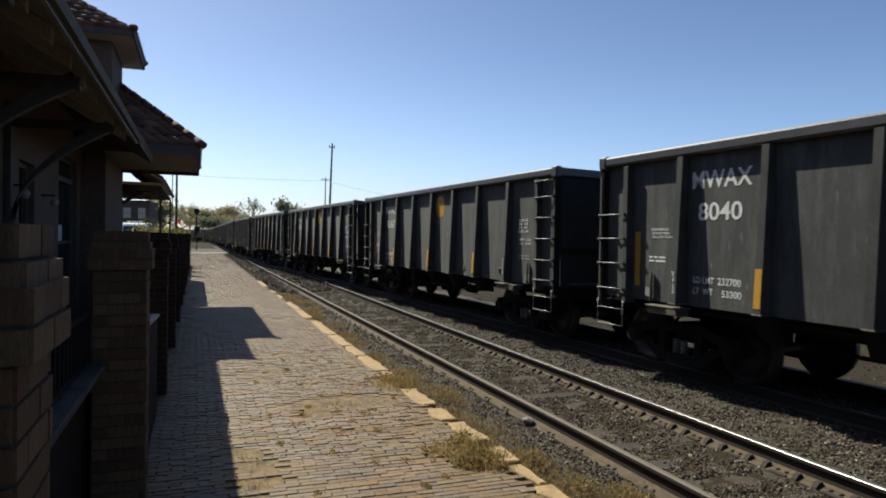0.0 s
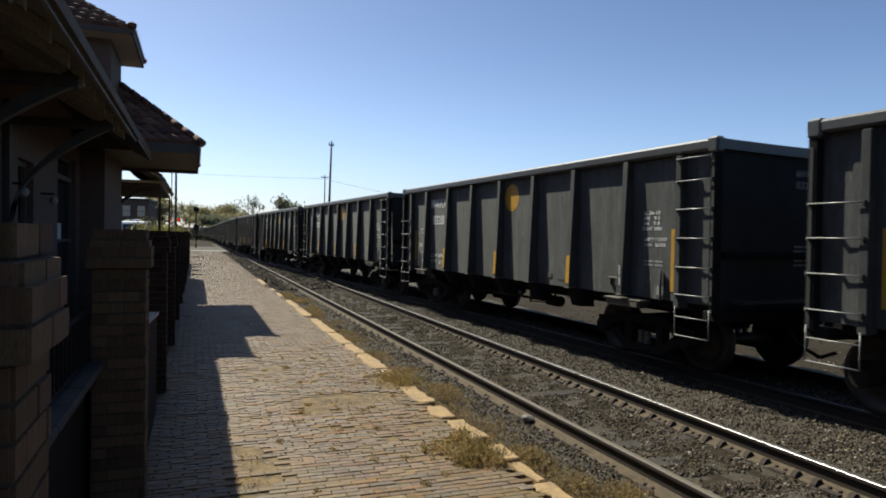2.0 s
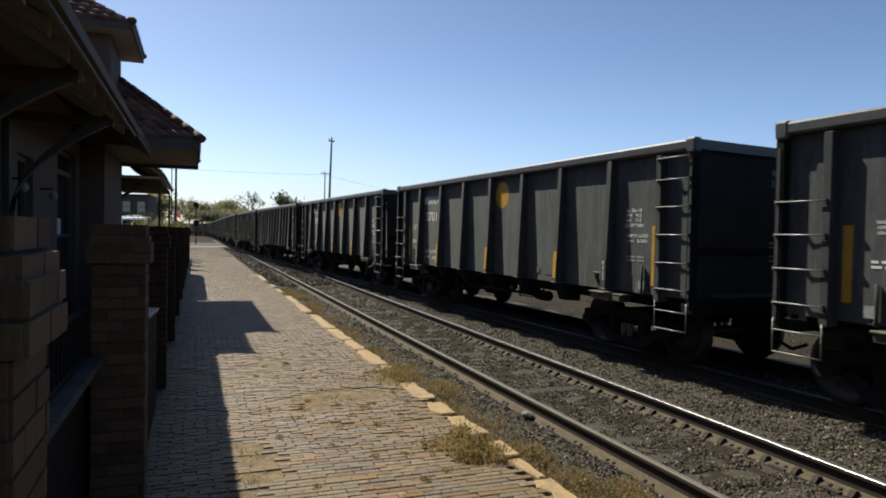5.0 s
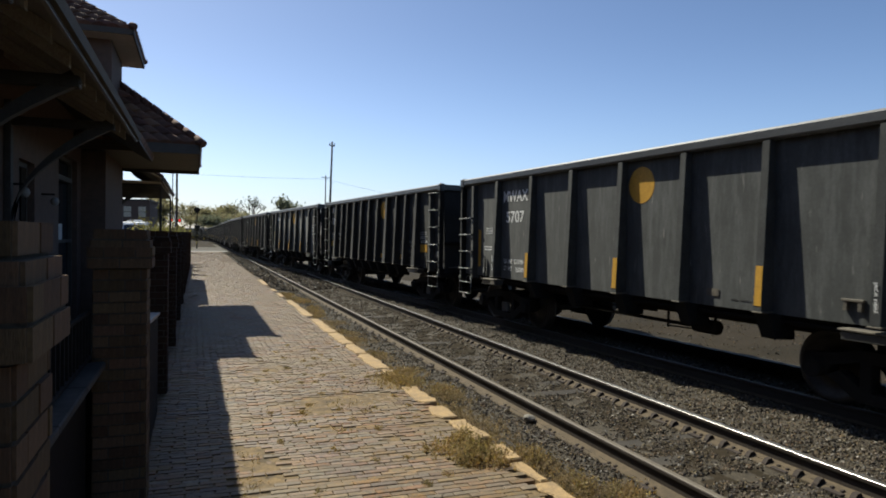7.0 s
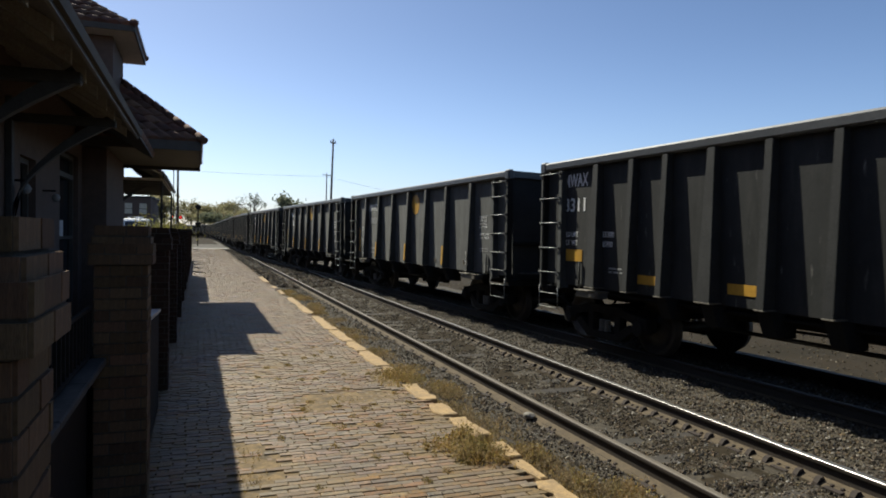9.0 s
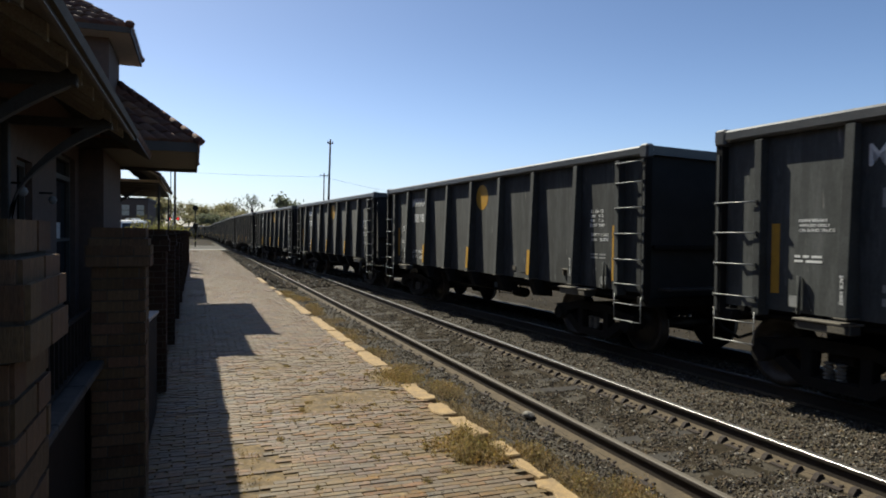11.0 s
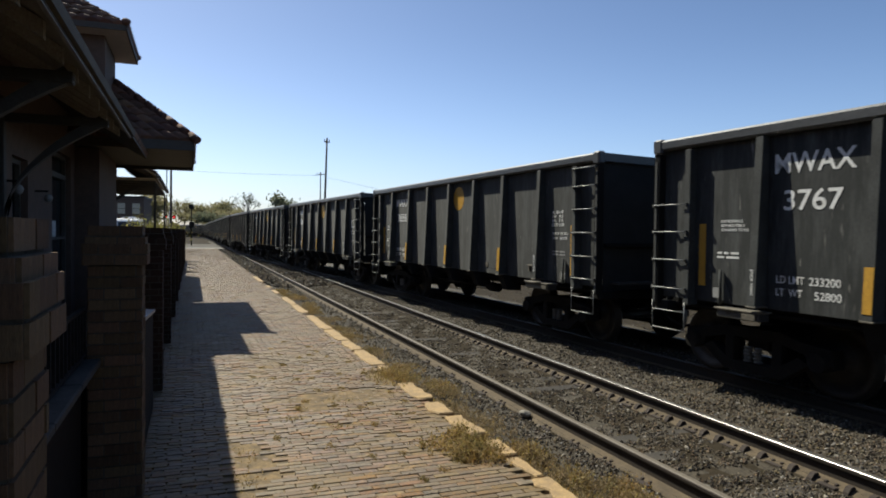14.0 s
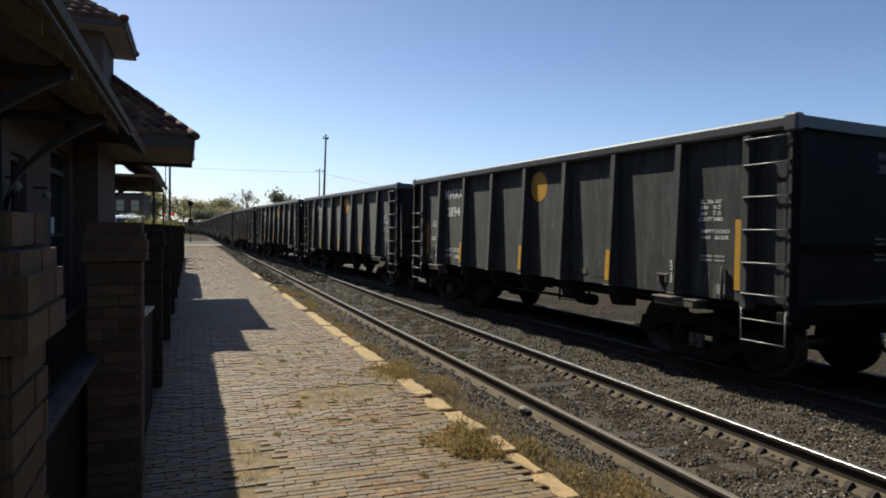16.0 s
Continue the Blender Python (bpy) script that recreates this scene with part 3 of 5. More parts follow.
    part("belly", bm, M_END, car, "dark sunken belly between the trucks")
    # posts
    for y in posts:
        for sg in (-1, 1):
            bm = bmesh.new()
            w0, w1 = (0.06, 0.115) if y in wide else (0.05, 0.054)
            v = []
            for z, w, d in ((SIDE_BOT, w1, HALF), (SIDE_TOP + 0.028, w0, POST_TOP)):
                inner = -wall_x(z) - 0.005
                v.append([bm.verts.new((sg * xx, y + ww, z)) for xx, ww in ((inner, -w), (d, -w), (d, w), (inner, w))])
            for i in range(4):
                bm.faces.new((v[0][i], v[0][(i + 1) % 4], v[1][(i + 1) % 4], v[1][i]))
            bm.faces.new(v[0]), bm.faces.new(v[1])
            bmesh.ops.recalc_face_normals(bm, faces=bm.faces[:])
            part("side_post", bm, steel, car)
            part("foot_plate", boxed(*sorted((sg * 1.36, sg * (HALF + 0.012))), y - w1 - 0.02, y + w1 + 0.02, SIDE_BOT - 0.022, SIDE_BOT - 0.004, 0.003), M_SEAT, car, "paler thin foot plate under a side post")
            if abs(y) < 2.8:
                o = [(sg * 1.15, 0.74), (sg * 1.46, 0.76), (sg * 1.585, SIDE_BOT - 0.024), (sg * 1.15, SIDE_BOT - 0.024)]
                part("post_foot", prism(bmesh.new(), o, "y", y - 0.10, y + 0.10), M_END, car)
    lad = half - 0.66
    for sg in (-1, 1):
        for e in (-1, 1):
            part("ladder_post", boxed(*sorted((sg * 1.40, sg * 1.575)), e * lad - 0.05, e * lad + 0.05, SIDE_BOT - 0.1, SIDE_TOP, 0.006), M_CAR, car)
            ys = sorted((e * (lad + 0.0), e * (half - 0.05)))
            zs = [3.08, 2.63, 2.18, 1.72, 1.27] if odd else ([3.07, 2.76, 2.37, 1.97, 1.57, 1.19] if e < 0 else [2.37, 1.99, 1.60, 1.20])
            ladder(car, sg * 1.568, ys[0], ys[1], zs, [0.88, 0.62])
            # jacking pad and brake rigging
            y = e * (half - (1.79 if e < 0 else 1.60))
            lo = 0.40 if e < 0 else 0.24
            bm = boxed(*sorted((sg * 1.40, sg * 1.575)), y - lo, y + 0.40, 0.90, 0.998, 0.01)
            part("pad_plate", boxed(*sorted((sg * 1.38, sg * 1.60)), y - lo - 0.02, y + 0.42, 1.0, 1.025, 0.006), M_SEAT, car, "dusty tan plate on the jacking pad")
            part("jacking_pad", bm, M_CHORD, car, "dusty black jacking pad")
            part("wear_block", boxed(*sorted((sg * 1.576, sg * 1.595)), y - lo + 0.04, y - lo + 0.24, 0.91, 0.995, 0.006), M_SEAT, car, "dusty tan wear block")
            y = e * (half - (1.03 if e < 0 else 1.2))
            bm = bmesh.new()
            prism(bm, [(y - 0.12, 1.10), (y + 0.05, 1.10), (y + 0.05, 1.45), (y, 1.47)], "x", sg * 1.44, sg * 1.47)
            rod(bm, (sg * 1.5, y + 0.02, 1.05), (sg * 1.5, y + 0.02, 1.50), 0.02, n=6)
            part("release_lever", bm, M_CAR, car)
    for e in (-1, 1):
        truck(car, e * (half - (1.88 if e < 0 else 1.33)))
    rod_bm = bmesh.new()
    rod(rod_bm, (-0.9, -1.35, 0.68), (-0.9, -0.95, 0.68), 0.105, n=14)
    rod(rod_bm, (-0.9, -0.85, 0.66), (-0.9, 2.2, 0.66), 0.03, n=6)
    part("brake_cylinder", rod_bm, M_TRUCK, car)
    rod_bm = bmesh.new()
    rod(rod_bm, (-1.15, -0.4, 0.84), (-1.15, 0.9, 0.82), 0.02, n=6)
    rod(rod_bm, (-1.15, -0.65, 0.88), (-1.15, -0.65, 0.62), 0.022, n=6)
    rod(rod_bm, (-1.15, -1.55, 0.88), (-1.15, -1.55, 0.66), 0.022, n=6)
    rod(rod_bm, (-1.15, -1.55, 0.67), (-1.15, -0.65, 0.64), 0.012, n=6)
    part("brake_pipe", rod_bm, M_TRUCK, car)
    # markings on the side towards the platform
    if odd:
        for y, z in ((4.92, 1.60), (-4.59, 1.60)):
            plate(car, "yellow_panel", y - 0.24, y + 0.24, z - 0.105, z + 0.105, wall_x(z) - 0.006, M_YELLOW, "yellow reflective panel")
        for y, z in ((3.02, 1.29), (-3.0, 1.31), (1.3, 1.29), (-1.2, 1.29)):
            plate(car, "yellow_panel", y - 0.22, y + 0.22, z - 0.07, z + 0.07, wall_x(z) - 0.006, M_YELLOW, "yellow reflective panel")
        stencil(car, "CU FT 2480", -4.6, 1.78, 0.085, 0.46)
        bm = lathe(bmesh.new(), [(-0.004, 0.03), (-0.012, 0.035), (-0.012, 0.085), (0.0, 0.09)], 20, "x", Matrix.Translation((wall_x(1.45), -half + 0.36, 1.45)))
        part("round_marker", bm, M_DIM, car, "pale round ring marker")
        stencil(car, "IL 37-11", -4.5, 1.88, 0.085, 0.3)
        bars(car, -4.55, 2.05, 0.6, 3, 0.03, 0.06)
        bars(car, 3.7, 1.42, 0.5, 2, 0.03, 0.06)
        # ruled box of an inspection stencil above one panel, and the notes beside it
        bm = bmesh.new()
        for a, b, z0, z1 in ((-3.2, -2.78, 1.775, 1.787), (-3.2, -2.78, 1.53, 1.538), (-3.2, -2.78, 1.43, 1.442), (-3.2, -3.188, 1.43, 1.787), (-2.792, -2.78, 1.43, 1.787), (-3.065, -3.053, 1.535, 1.78)):
            box(bm, wall_x(1.6) - 0.004, wall_x(1.6) + 0.001, a, b, z0, z1)
        part("stencil_box", bm, M_DIM, car, "white ruled stencil box")
        bars(car, -2.88, 1.72, 0.10, 2, 0.018, 0.035, M_CHORD)
        for j, z in enumerate((1.76, 1.64)):
            stencil(car, ("EMPTY / LOAD", "BLOCK")[j], -3.72, z, 0.075, (0.46, 0.24)[j], M_DIM)
        bars(car, -3.72, 1.30, 0.46, 2, 0.035, 0.075, M_CHORD)
        plate(car, "placard", -3.72, -3.46, 1.44, 1.53, wall_x(1.5) - 0.006, M_SEAT, "small grey placard")
    else:
        for y, z0, z1 in ((-5.0, 1.2, 2.1), (5.0, 1.27, 2.1)):
            plate(car, "yellow_strip", y - 0.055, y + 0.055, z0, z1, wall_x(2.1) - 0.004, M_YELLOW, "yellow reflective strip")
        for y in (-2.665, 0.0, 2.665):
            face = -HALF + (HALF - POST_TOP) * (1.64 - SIDE_BOT) / (SIDE_TOP - SIDE_BOT)
            bm = prism(bmesh.new(), [(-HALF - 0.001 + 0.0027, 1.16), (face - 0.001, 1.64), (face - 0.005, 1.64), (-HALF - 0.0023, 1.16)], "y", y - 0.049, y + 0.049)
            part("yellow_strip", bm, M_YELLOW, car, "yellow reflective strip")
        for i, line in enumerate(("IL 36-10", "IW   9-2", "IH   7-5", "CU FT 2480")):
            stencil(car, line, -4.54, 2.34 - i * 0.078, 0.075, 0.40 if i == 3 else 0.33)
        stencil(car, "EMPTY / LOAD", -4.62, 1.945, 0.07, 0.46, M_WHITE)
        stencil(car, "BLOCK", -4.73, 1.865, 0.07, 0.22, M_WHITE)
        bars(car, -4.48, 1.865, 0.18, 1, 0.04, 0.06)
        bars(car, -4.58, 1.62, 0.4, 2, 0.03, 0.055)
        for i, (line, w) in enumerate((("HANDBRAKE", 0.38), ("APPLIED ONLY", 0.42), ("ON B-END TRUCK", 0.48))):
            stencil(car, line, 4.72 - w / 2, 2.13 - i * 0.056, 0.052, w * 0.9, M_WHITE)
        bars(car, 4.58, 1.72, 0.34, 2, 0.028, 0.055, M_WHITE)
        bars(car, -2.3, 1.18, 0.4, 1, 0.02, 0.05, M_CHORD)
        plate(car, "placard", -1.90, -1.70, 1.20, 1.30, wall_x(1.25) - 0.006, M_SEAT, "small grey placard")
        bm = boxed(wall_x(1.3) - 0.05, wall_x(1.3) + 0.002, -3.83, -3.59, 1.305, 1.335, 0.005)
        box(bm, wall_x(1.3) - 0.045, wall_x(1.3) + 0.002, -3.81, -3.77, 1.21, 1.303)
        box(bm, wall_x(1.3) - 0.045, wall_x(1.3) + 0.002, -3.65, -3.61, 1.21, 1.303)
        part("latch_bracket", bm, M_SEAT, car, "dusty steel bracket on the side sheet")
        for y in (-4.05, 4.05):
            me = stencil(car, "JACK HERE", y, 1.38, 0.052, 0.32, M_WHITE, -HALF)
            me.matrix_basis = Matrix.Translation((-HALF + 0.0065, y, 1.38)) @ LETTER_TURN @ Matrix.Rotation(radians(-90), 4, "Z")
        for y in (-4.75, 4.73):
            plate(car, "white_patch", y - 0.07, y + 0.07, 1.13, 1.26, wall_x(1.2) - 0.012, M_DIM, "small white painted patch")
    bm = bmesh.new()
    z, r = 2.77, 0.28
    yd = -1.2 if odd else -0.37
    rod(bm, (wall_x(z) + 0.002, yd, z), (wall_x(z) - 0.003, yd, z), r, n=40)
    part("yellow_disc", bm, M_YELLOW, car, "round yellow painted spot")
    car.scale = (1.0, 1.0, 0.967)
    return car


POSTS = (-4.05, -2.665, -1.333, 0.0, 1.333, 2.665, 4.05)
ODD_HALF = 5.875
ODD_POSTS = (-4.22, -3.40, -2.64, -1.76, -0.88, 0.0, 0.87, 1.755, 2.6, 3.33, 4.21)
NUMBERS = {0: ("8040", "232700", "53300"), 1: ("8167", "232900", "53100"), 2: ("8328", "232900", "53100"), 3: ("8329", "232800", "53200"),
           4: ("3701", "233100", "52900"), 5: ("5707", "233000", "53000"), 6: ("3311", "235300", "50700"), 8: ("3818", "233200", "52800"),
           9: ("3767", "233200", "52800"), 10: ("3656", "233200", "52800"), 11: ("3894", "233200", "52800")}
FIRST, LAST, PITCH = -1, 33, 12.958
CARS = []
BLACKER = (9, 10, 11, 13, 16, 17, 20, 23, 24, 28, 31)


def make_train():
    plain = gondola(BOX, POSTS, ())
    black = gondola(BOX, POSTS, (), False, M_SIDE_BLACK)
    odd = gondola(ODD_HALF, ODD_POSTS, (-4.22, -1.76, 1.755, 4.21), True, M_SIDE_COAL, M_CAR_COAL)
    for k in range(FIRST, LAST + 1):
        middle = 3.215 + PITCH * k + (0.04 if k == 6 else 0.08 if k > 6 else 0.0)
        if k == 6:
            car = odd
        elif k == FIRST:
            car = plain
        else:
            car = black if k == 8 else copy_thing(black if k in BLACKER else plain, Matrix())
        tagged(car, "black weathered steel open-top gondola car of a moving freight train" if k != 6 else "black steel gondola car with closer side posts and broad yellow panels", "freight car", "cars of the freight train")
        CARS.append((k, car, middle))
    for k, car, middle in CARS:
        oy, oz = (1.46, 0.13) if k == 6 else (0.0, 0.0)
        nums = NUMBERS.get(k)
        stencil(car, "MWAX", 3.44 + oy, 2.79 + oz, 0.33, 0.98 if k != 6 else 0.68)
        if nums:
            stencil(car, nums[0], 3.44 + oy, 2.355 + oz, 0.33, 0.72 if k != 6 else 0.60)
            dy = 1.3 if k == 6 else 0.0
            dz = 0.54 if k == 6 else 0.0
            stencil(car, "LD LMT", 3.69 + dy, 1.43 + dz, 0.125, 0.36)
            stencil(car, nums[1], 3.26 + dy - (0.55 if k == 6 else 0), 1.43 + dz, 0.13, 0.37)
            stencil(car, "LT  WT", 3.70 + dy, 1.28 + dz, 0.125, 0.34)
            stencil(car, nums[2], 3.22 + dy - (0.5 if k == 6 else 0), 1.27 + dz, 0.13, 0.315)
        else:
            bars(car, 3.41, 2.355, 0.72, 1, 0.20, 0.1)
            bars(car, 3.35, 1.42, 0.8, 2, 0.08, 0.14)
        # the end towards the camera carries the same marks, small
        half = ODD_HALF if k == 6 else BOX
        for j, word in enumerate(("MWAX", nums[0] if nums else None)):
            if word:
                at = Matrix.Translation((0.12, -half + 0.078, 2.90 - j * 0.16)) @ Matrix.Rotation(radians(90), 4, "X")
                key = (word, 0.14, 0.32)
                if key not in LETTER_MESH:
                    LETTER_MESH[key] = letters(word, 0.14, 0.32)
                    LETTER_MESH[key].materials.append(M_DIM)
                part("lettering", LETTER_MESH[key], None, car, "", at)
        bm = bmesh.new()
        for j in range(5):
            for a, b in ((-0.05, 0.12), (0.15, 0.27 + 0.04 * (j % 2)), (0.34, 0.5)):
                box(bm, a, b, -half + 0.080, -half + 0.084, 1.86 - 0.065 * j, 1.885 - 0.065 * j)
        tagged(part("small_stencil", bm, M_DIM, car, "faint small stencilled writing"), kind="stuff")


make_train()

# how far the train has come, second by second
TRAVEL = [(0, 0.18), (0.5, 4.41), (1.0, 8.66), (1.5, 12.93), (2.0, 16.87), (2.5, 21.39), (3.0, 25.90), (3.5, 30.13), (4.0, 34.09),
          (6.5, 55.41), (7.0, 59.64), (7.5, 63.58), (8.0, 68.06), (8.5, 72.25), (9.0, 76.19),
          (11.5, 97.43), (12.0, 101.33), (12.5, 105.78), (13.0, 109.91), (13.5, 113.80), (14.0, 118.25), (14.5, 122.09), (15.0, 126.54), (15.5, 130.69), (16.0, 134.76)]


def travelled(t):
    return float(np.interp(t, [a for a, b in TRAVEL], [b for a, b in TRAVEL]))


def car_pose(s):
    xa, ya, _ = train_line(s - 4)
    xb, yb, _ = train_line(s + 4)
    return Matrix.Translation(((xa + xb) / 2, (ya + yb) / 2, TRAIN_Z)) @ Matrix.Rotation(math.atan2(-(xb - xa), yb - ya), 4, "Z")


def motions():
    """The train rolls towards the camera and past it; its wheels turn while they are near."""
    for k, car, middle in CARS:
        walk(car, [(t, car_pose(middle - d)) for t, d in TRAVEL])
        near = [i for i in range(0, 481, 2) if -14 < middle - travelled(i / 30) < 32]
        if len(near) < 2:
            continue
        for t in [c for c in car.children if c.name.startswith("truck")]:
            for w in [c for c in t.children if c.name.startswith("wheelset")]:
                at = w.matrix_basis.translation.copy()
                times = sorted({0, 480} | set(near))
                d0 = travelled(near[0] / 30)
                d1 = travelled(near[-1] / 30)
                walk(w, [(i / 30, Matrix.Translation(at) @ Matrix.Rotation(min(max(travelled(i / 30), d0), d1) / 0.457, 4, "X")) for i in times])


# ---- tracks ----
RAIL_PROFILE = [(-0.085, -0.171), (0.085, -0.171), (0.085, -0.160), (0.012, -0.145), (0.009, -0.05), (0.036, -0.036), (0.037, -0.013), (0.034, -0.006), (0.027, -0.0015), (0.014, 0.0),
                (-0.014, 0.0), (-0.027, -0.0015), (-0.034, -0.006), (-0.037, -0.013), (-0.036, -0.036), (-0.009, -0.05), (-0.012, -0.145), (-0.085, -0.160)]


def rail(parent, line, z, head, name="rail"):
    """A rail along a line of (x, y); the running surface is bright, the rest rusty."""
    bm = bmesh.new()
    rings = []
    for i, (x, y) in enumerate(line):
        xa, ya = line[max(0, i - 1)]
        xb, yb = line[min(len(line) - 1, i + 1)]
        h = math.atan2(-(xb - xa), yb - ya)
        rings.append([bm.verts.new((x + u * math.cos(h), y + u * math.sin(h), z + v)) for u, v in RAIL_PROFILE])
    n = len(RAIL_PROFILE)
    for a, b in zip(rings, rings[1:]):
        for i in range(n):
            f = bm.faces.new((a[i], a[(i + 1) % n], b[(i + 1) % n], b[i]))
            f.material_index = 1 if 7 <= i <= 11 else 2 if i in (2, 16) else 0
            f.smooth = 7 <= i <= 11
    bmesh.ops.recalc_face_normals(bm, faces=bm.faces[:])
    return part(name, bm, [M_RAIL, head, M_FOOT], parent)


def tie_mesh():
    bm = boxed(-1.3, 1.3, -0.115, 0.115, -0.17, 0.0, 0.012)
    for v in bm.verts:
        v.co += Vector((0, 0.012 * noise.noise(v.co * 3), 0.008 * noise.noise(v.co * 5)))
    return mesh_of("tie", bm, M_TIE)


def plate_mesh(anchors):
    """Tie plate with spikes; on one rail stout anchors grip the foot on both sides of the tie."""
    bm = boxed(-0.17, 0.17, -0.09, 0.09, 0.0, 0.018, 0.004)
    for x in (-0.095, 0.095):
        for y in (-0.05, 0.05):
            box(bm, x - 0.016, x + 0.016, y - 0.016, y + 0.016, 0.01, 0.04, 0.006)
    if anchors:
        for y in (-0.178, 0.178):
            prism(bm, [(-0.165, -0.03), (-0.15, 0.02), (-0.115, 0.06), (-0.075, 0.066), (-0.05, 0.03), (-0.05, -0.03)], "y", y - 0.026, y + 0.026)
    return mesh_of("tie_plate", bm, M_PLATE)


TIE, PLATE, PLATE_BARE = tie_mesh(), plate_mesh(True), plate_mesh(False)


def track(name, at, z, s0, s1, label, tie_end):
    """Rails, ties and plates along at(s) -> x, y, heading."""
    t = tagged(new(name), label, "railway track", kind="structure")
    ss = steps(s0, s1, max(2, int((s1 - s0) / 4)))
    for off in (-0.7525, 0.7525):
        line = []
        for s in ss:
            x, y, h = at(s)
            line.append((x + off * math.cos(h), y + off * math.sin(h)))
        rail(t, line, z, M_SHADE_HEAD if name == "track_2" else M_HEAD if off > 0 else M_DULL)
    rnd = random.Random(5)
    s = 5.92 - 0.572 * 20
    while s < min(s1, tie_end):
        x, y, h = at(s)
        m = Matrix.Translation((x + rnd.uniform(-0.05, 0.05), y, z - (0.222 if name == "track_2" else 0.194) + rnd.uniform(-0.008, 0.004))) @ Matrix.Rotation(h + rnd.uniform(-0.012, 0.012), 4, "Z")
        part("tie", TIE, None, t, "", m)
        for off in (-0.7525, 0.7525):
            part("tie_plate", PLATE if off > 0 else PLATE_BARE, None, t, "", Matrix.Translation((x + off * math.cos(h), y + off * math.sin(h), z - 0.188)) @ Matrix.Rotation(h, 4, "Z"))
        s += 0.572
    return t


track("track_1", lambda s: (TRACK_X, s, 0.0), RAIL_Z, -60.0, 62.0, "worn railway track with rusty rails and shiny heads on timber ties", 48.0)
track("track_2", train_line, TRAIN_Z, -60.0, 330.0, "railway track under the moving train on timber ties", 40.0)


def sand_strip(x, y0, y1, seed):
    """Windblown sand lying against one side of a rail's foot."""
    wide = 0.165 if x > TRACK_X else 0.125
    r = random.Random(seed)
    bm = bmesh.new()
    n = int((y1 - y0) / 0.15)
    rows = []
    for i in range(n + 1):
        y = y0 + (y1 - y0) * i / n
        w = wide + 0.05 * noise.noise((y * 1.1, seed, 0)) + r.uniform(-0.015, 0.015)
        rows.append([bm.verts.new(p) for p in ((x - 0.06, y, RAIL_Z - 0.160), (x - 0.10, y, RAIL_Z - 0.163 + r.uniform(-0.004, 0.004)), (x - w, y, RAIL_Z - 0.195))])
    for a, b in zip(rows, rows[1:]):
        for k in range(2):
            bm.faces.new((a[k], b[k], b[k + 1], a[k + 1])).smooth = True
    ob = part("sand_strip", bm, M_FOOT)
    return tagged(ob, "tan windblown sand along the rail foot", "sand", kind="stuff")


for off in (-0.7525, 0.7525):
    sand_strip(TRACK_X + off, 1.0, 45.0, 3 if off < 0 else 4)


def stones(name, count, x0, x1, y0, y1, size, height, keep, seed, label):
    """Loose angular stones, joined."""
    r = np.random.RandomState(seed)
    base = np.array([(1, 0, 0), (-1, 0, 0), (0, 1, 0), (0, -1, 0), (0, 0, 1), (0, 0, -1)], float)
    tris = ((0, 2, 4), (2, 1, 4), (1, 3, 4), (3, 0, 4), (2, 0, 5), (1, 2, 5), (3, 1, 5), (0, 3, 5))
    verts, faces = [], []
    for i in range(count):
        u = r.rand() ** 1.9
        x, y = x0 + (x1 - x0) * r.rand(), y0 + (y1 - y0) * u
        if not keep(x, y, r):
            continue
        s = size * (0.35 + 1.5 * r.rand() ** 2.2)
        q = Euler(r.rand(3) * 6.28).to_matrix()
        z = height(x, y) + 0.25 * s
        n = len(verts)
        for b in base * (0.65 + 0.6 * r.rand(6, 1)) * s * (1, 0.85, 0.7):
            v = q @ Vector(b)
            verts.append((x + v.x, y + v.y, z + v.z))
        faces += [(n + a, n + b, n + c) for a, b, c in tris]
    me = bpy.data.meshes.new(name)
    me.from_pydata(verts, [], faces)
    me.materials.append(M_STONE)
    me.materials.append(M_PALE_STONE)
    pale = r.rand(len(faces) // 8) < 0.07
    me.polygons.foreach_set("material_index", np.repeat(pale, 8).astype(np.int32))
    return tagged(new(name, me), label, "ballast stones", kind="stuff")


def keep_ballast(x, y, r):
    if x < 3.5 and r.rand() > 0.12 + 0.88 * max(0.0, (x - 2.95) / 0.55):
        return False
    if abs(x - TRACK_X - 0.70) < 0.13 or abs(x - TRACK_X + 0.80) < 0.10:
        return False
    if abs(x - TRACK_X) < 0.68:
        from_tie = abs((y - 5.92 + 0.286) % 0.572 - 0.286)
        swept = noise.noise((x * 1.6, y * 0.9, 21)) > 0.0
        return r.rand() > (0.93 if swept and from_tie < 0.10 else 0.12)
    return r.rand() > 0.05


stones("ballast_stones", 205000, 2.72, 8.6, 3.4, 36.0, 0.0145, ballast_height, keep_ballast, 3, "loose grey crushed ballast stones beside the rails")
stones("far_ballast", 22000, 2.75, 8.0, 26.0, 75.0, 0.045, ballast_height, lambda x, y, r: True, 6, "grey crushed ballast stones along the far track")
stones("gravel", 14000, 9.6, 20.0, 3.0, 30.0, 0.02, bed, lambda x, y, r: True, 4, "scattered gravel beyond the train")

# ---- platform ----
platform = tagged(new("platform"), "worn red brick station platform with a faded yellow edge", "platform", kind="structure")
bm = boxed(-9.0, PLAT_R, -14.0, 74.0, -0.5, -0.012)
part("platform_bed", bm, M_JOINT, platform, "sandy joints between the bricks")
part("platform_concrete", boxed(-9.0, 3.2, 74.0, 77.5, -0.5, -0.01), M_CONCRETE, platform, "pale concrete at the road crossing")
part("crossing_road", boxed(-60.0, 3.2, 77.5, 98.0, -0.5, -0.02), M_ROAD, platform, "worn asphalt road at the level crossing")


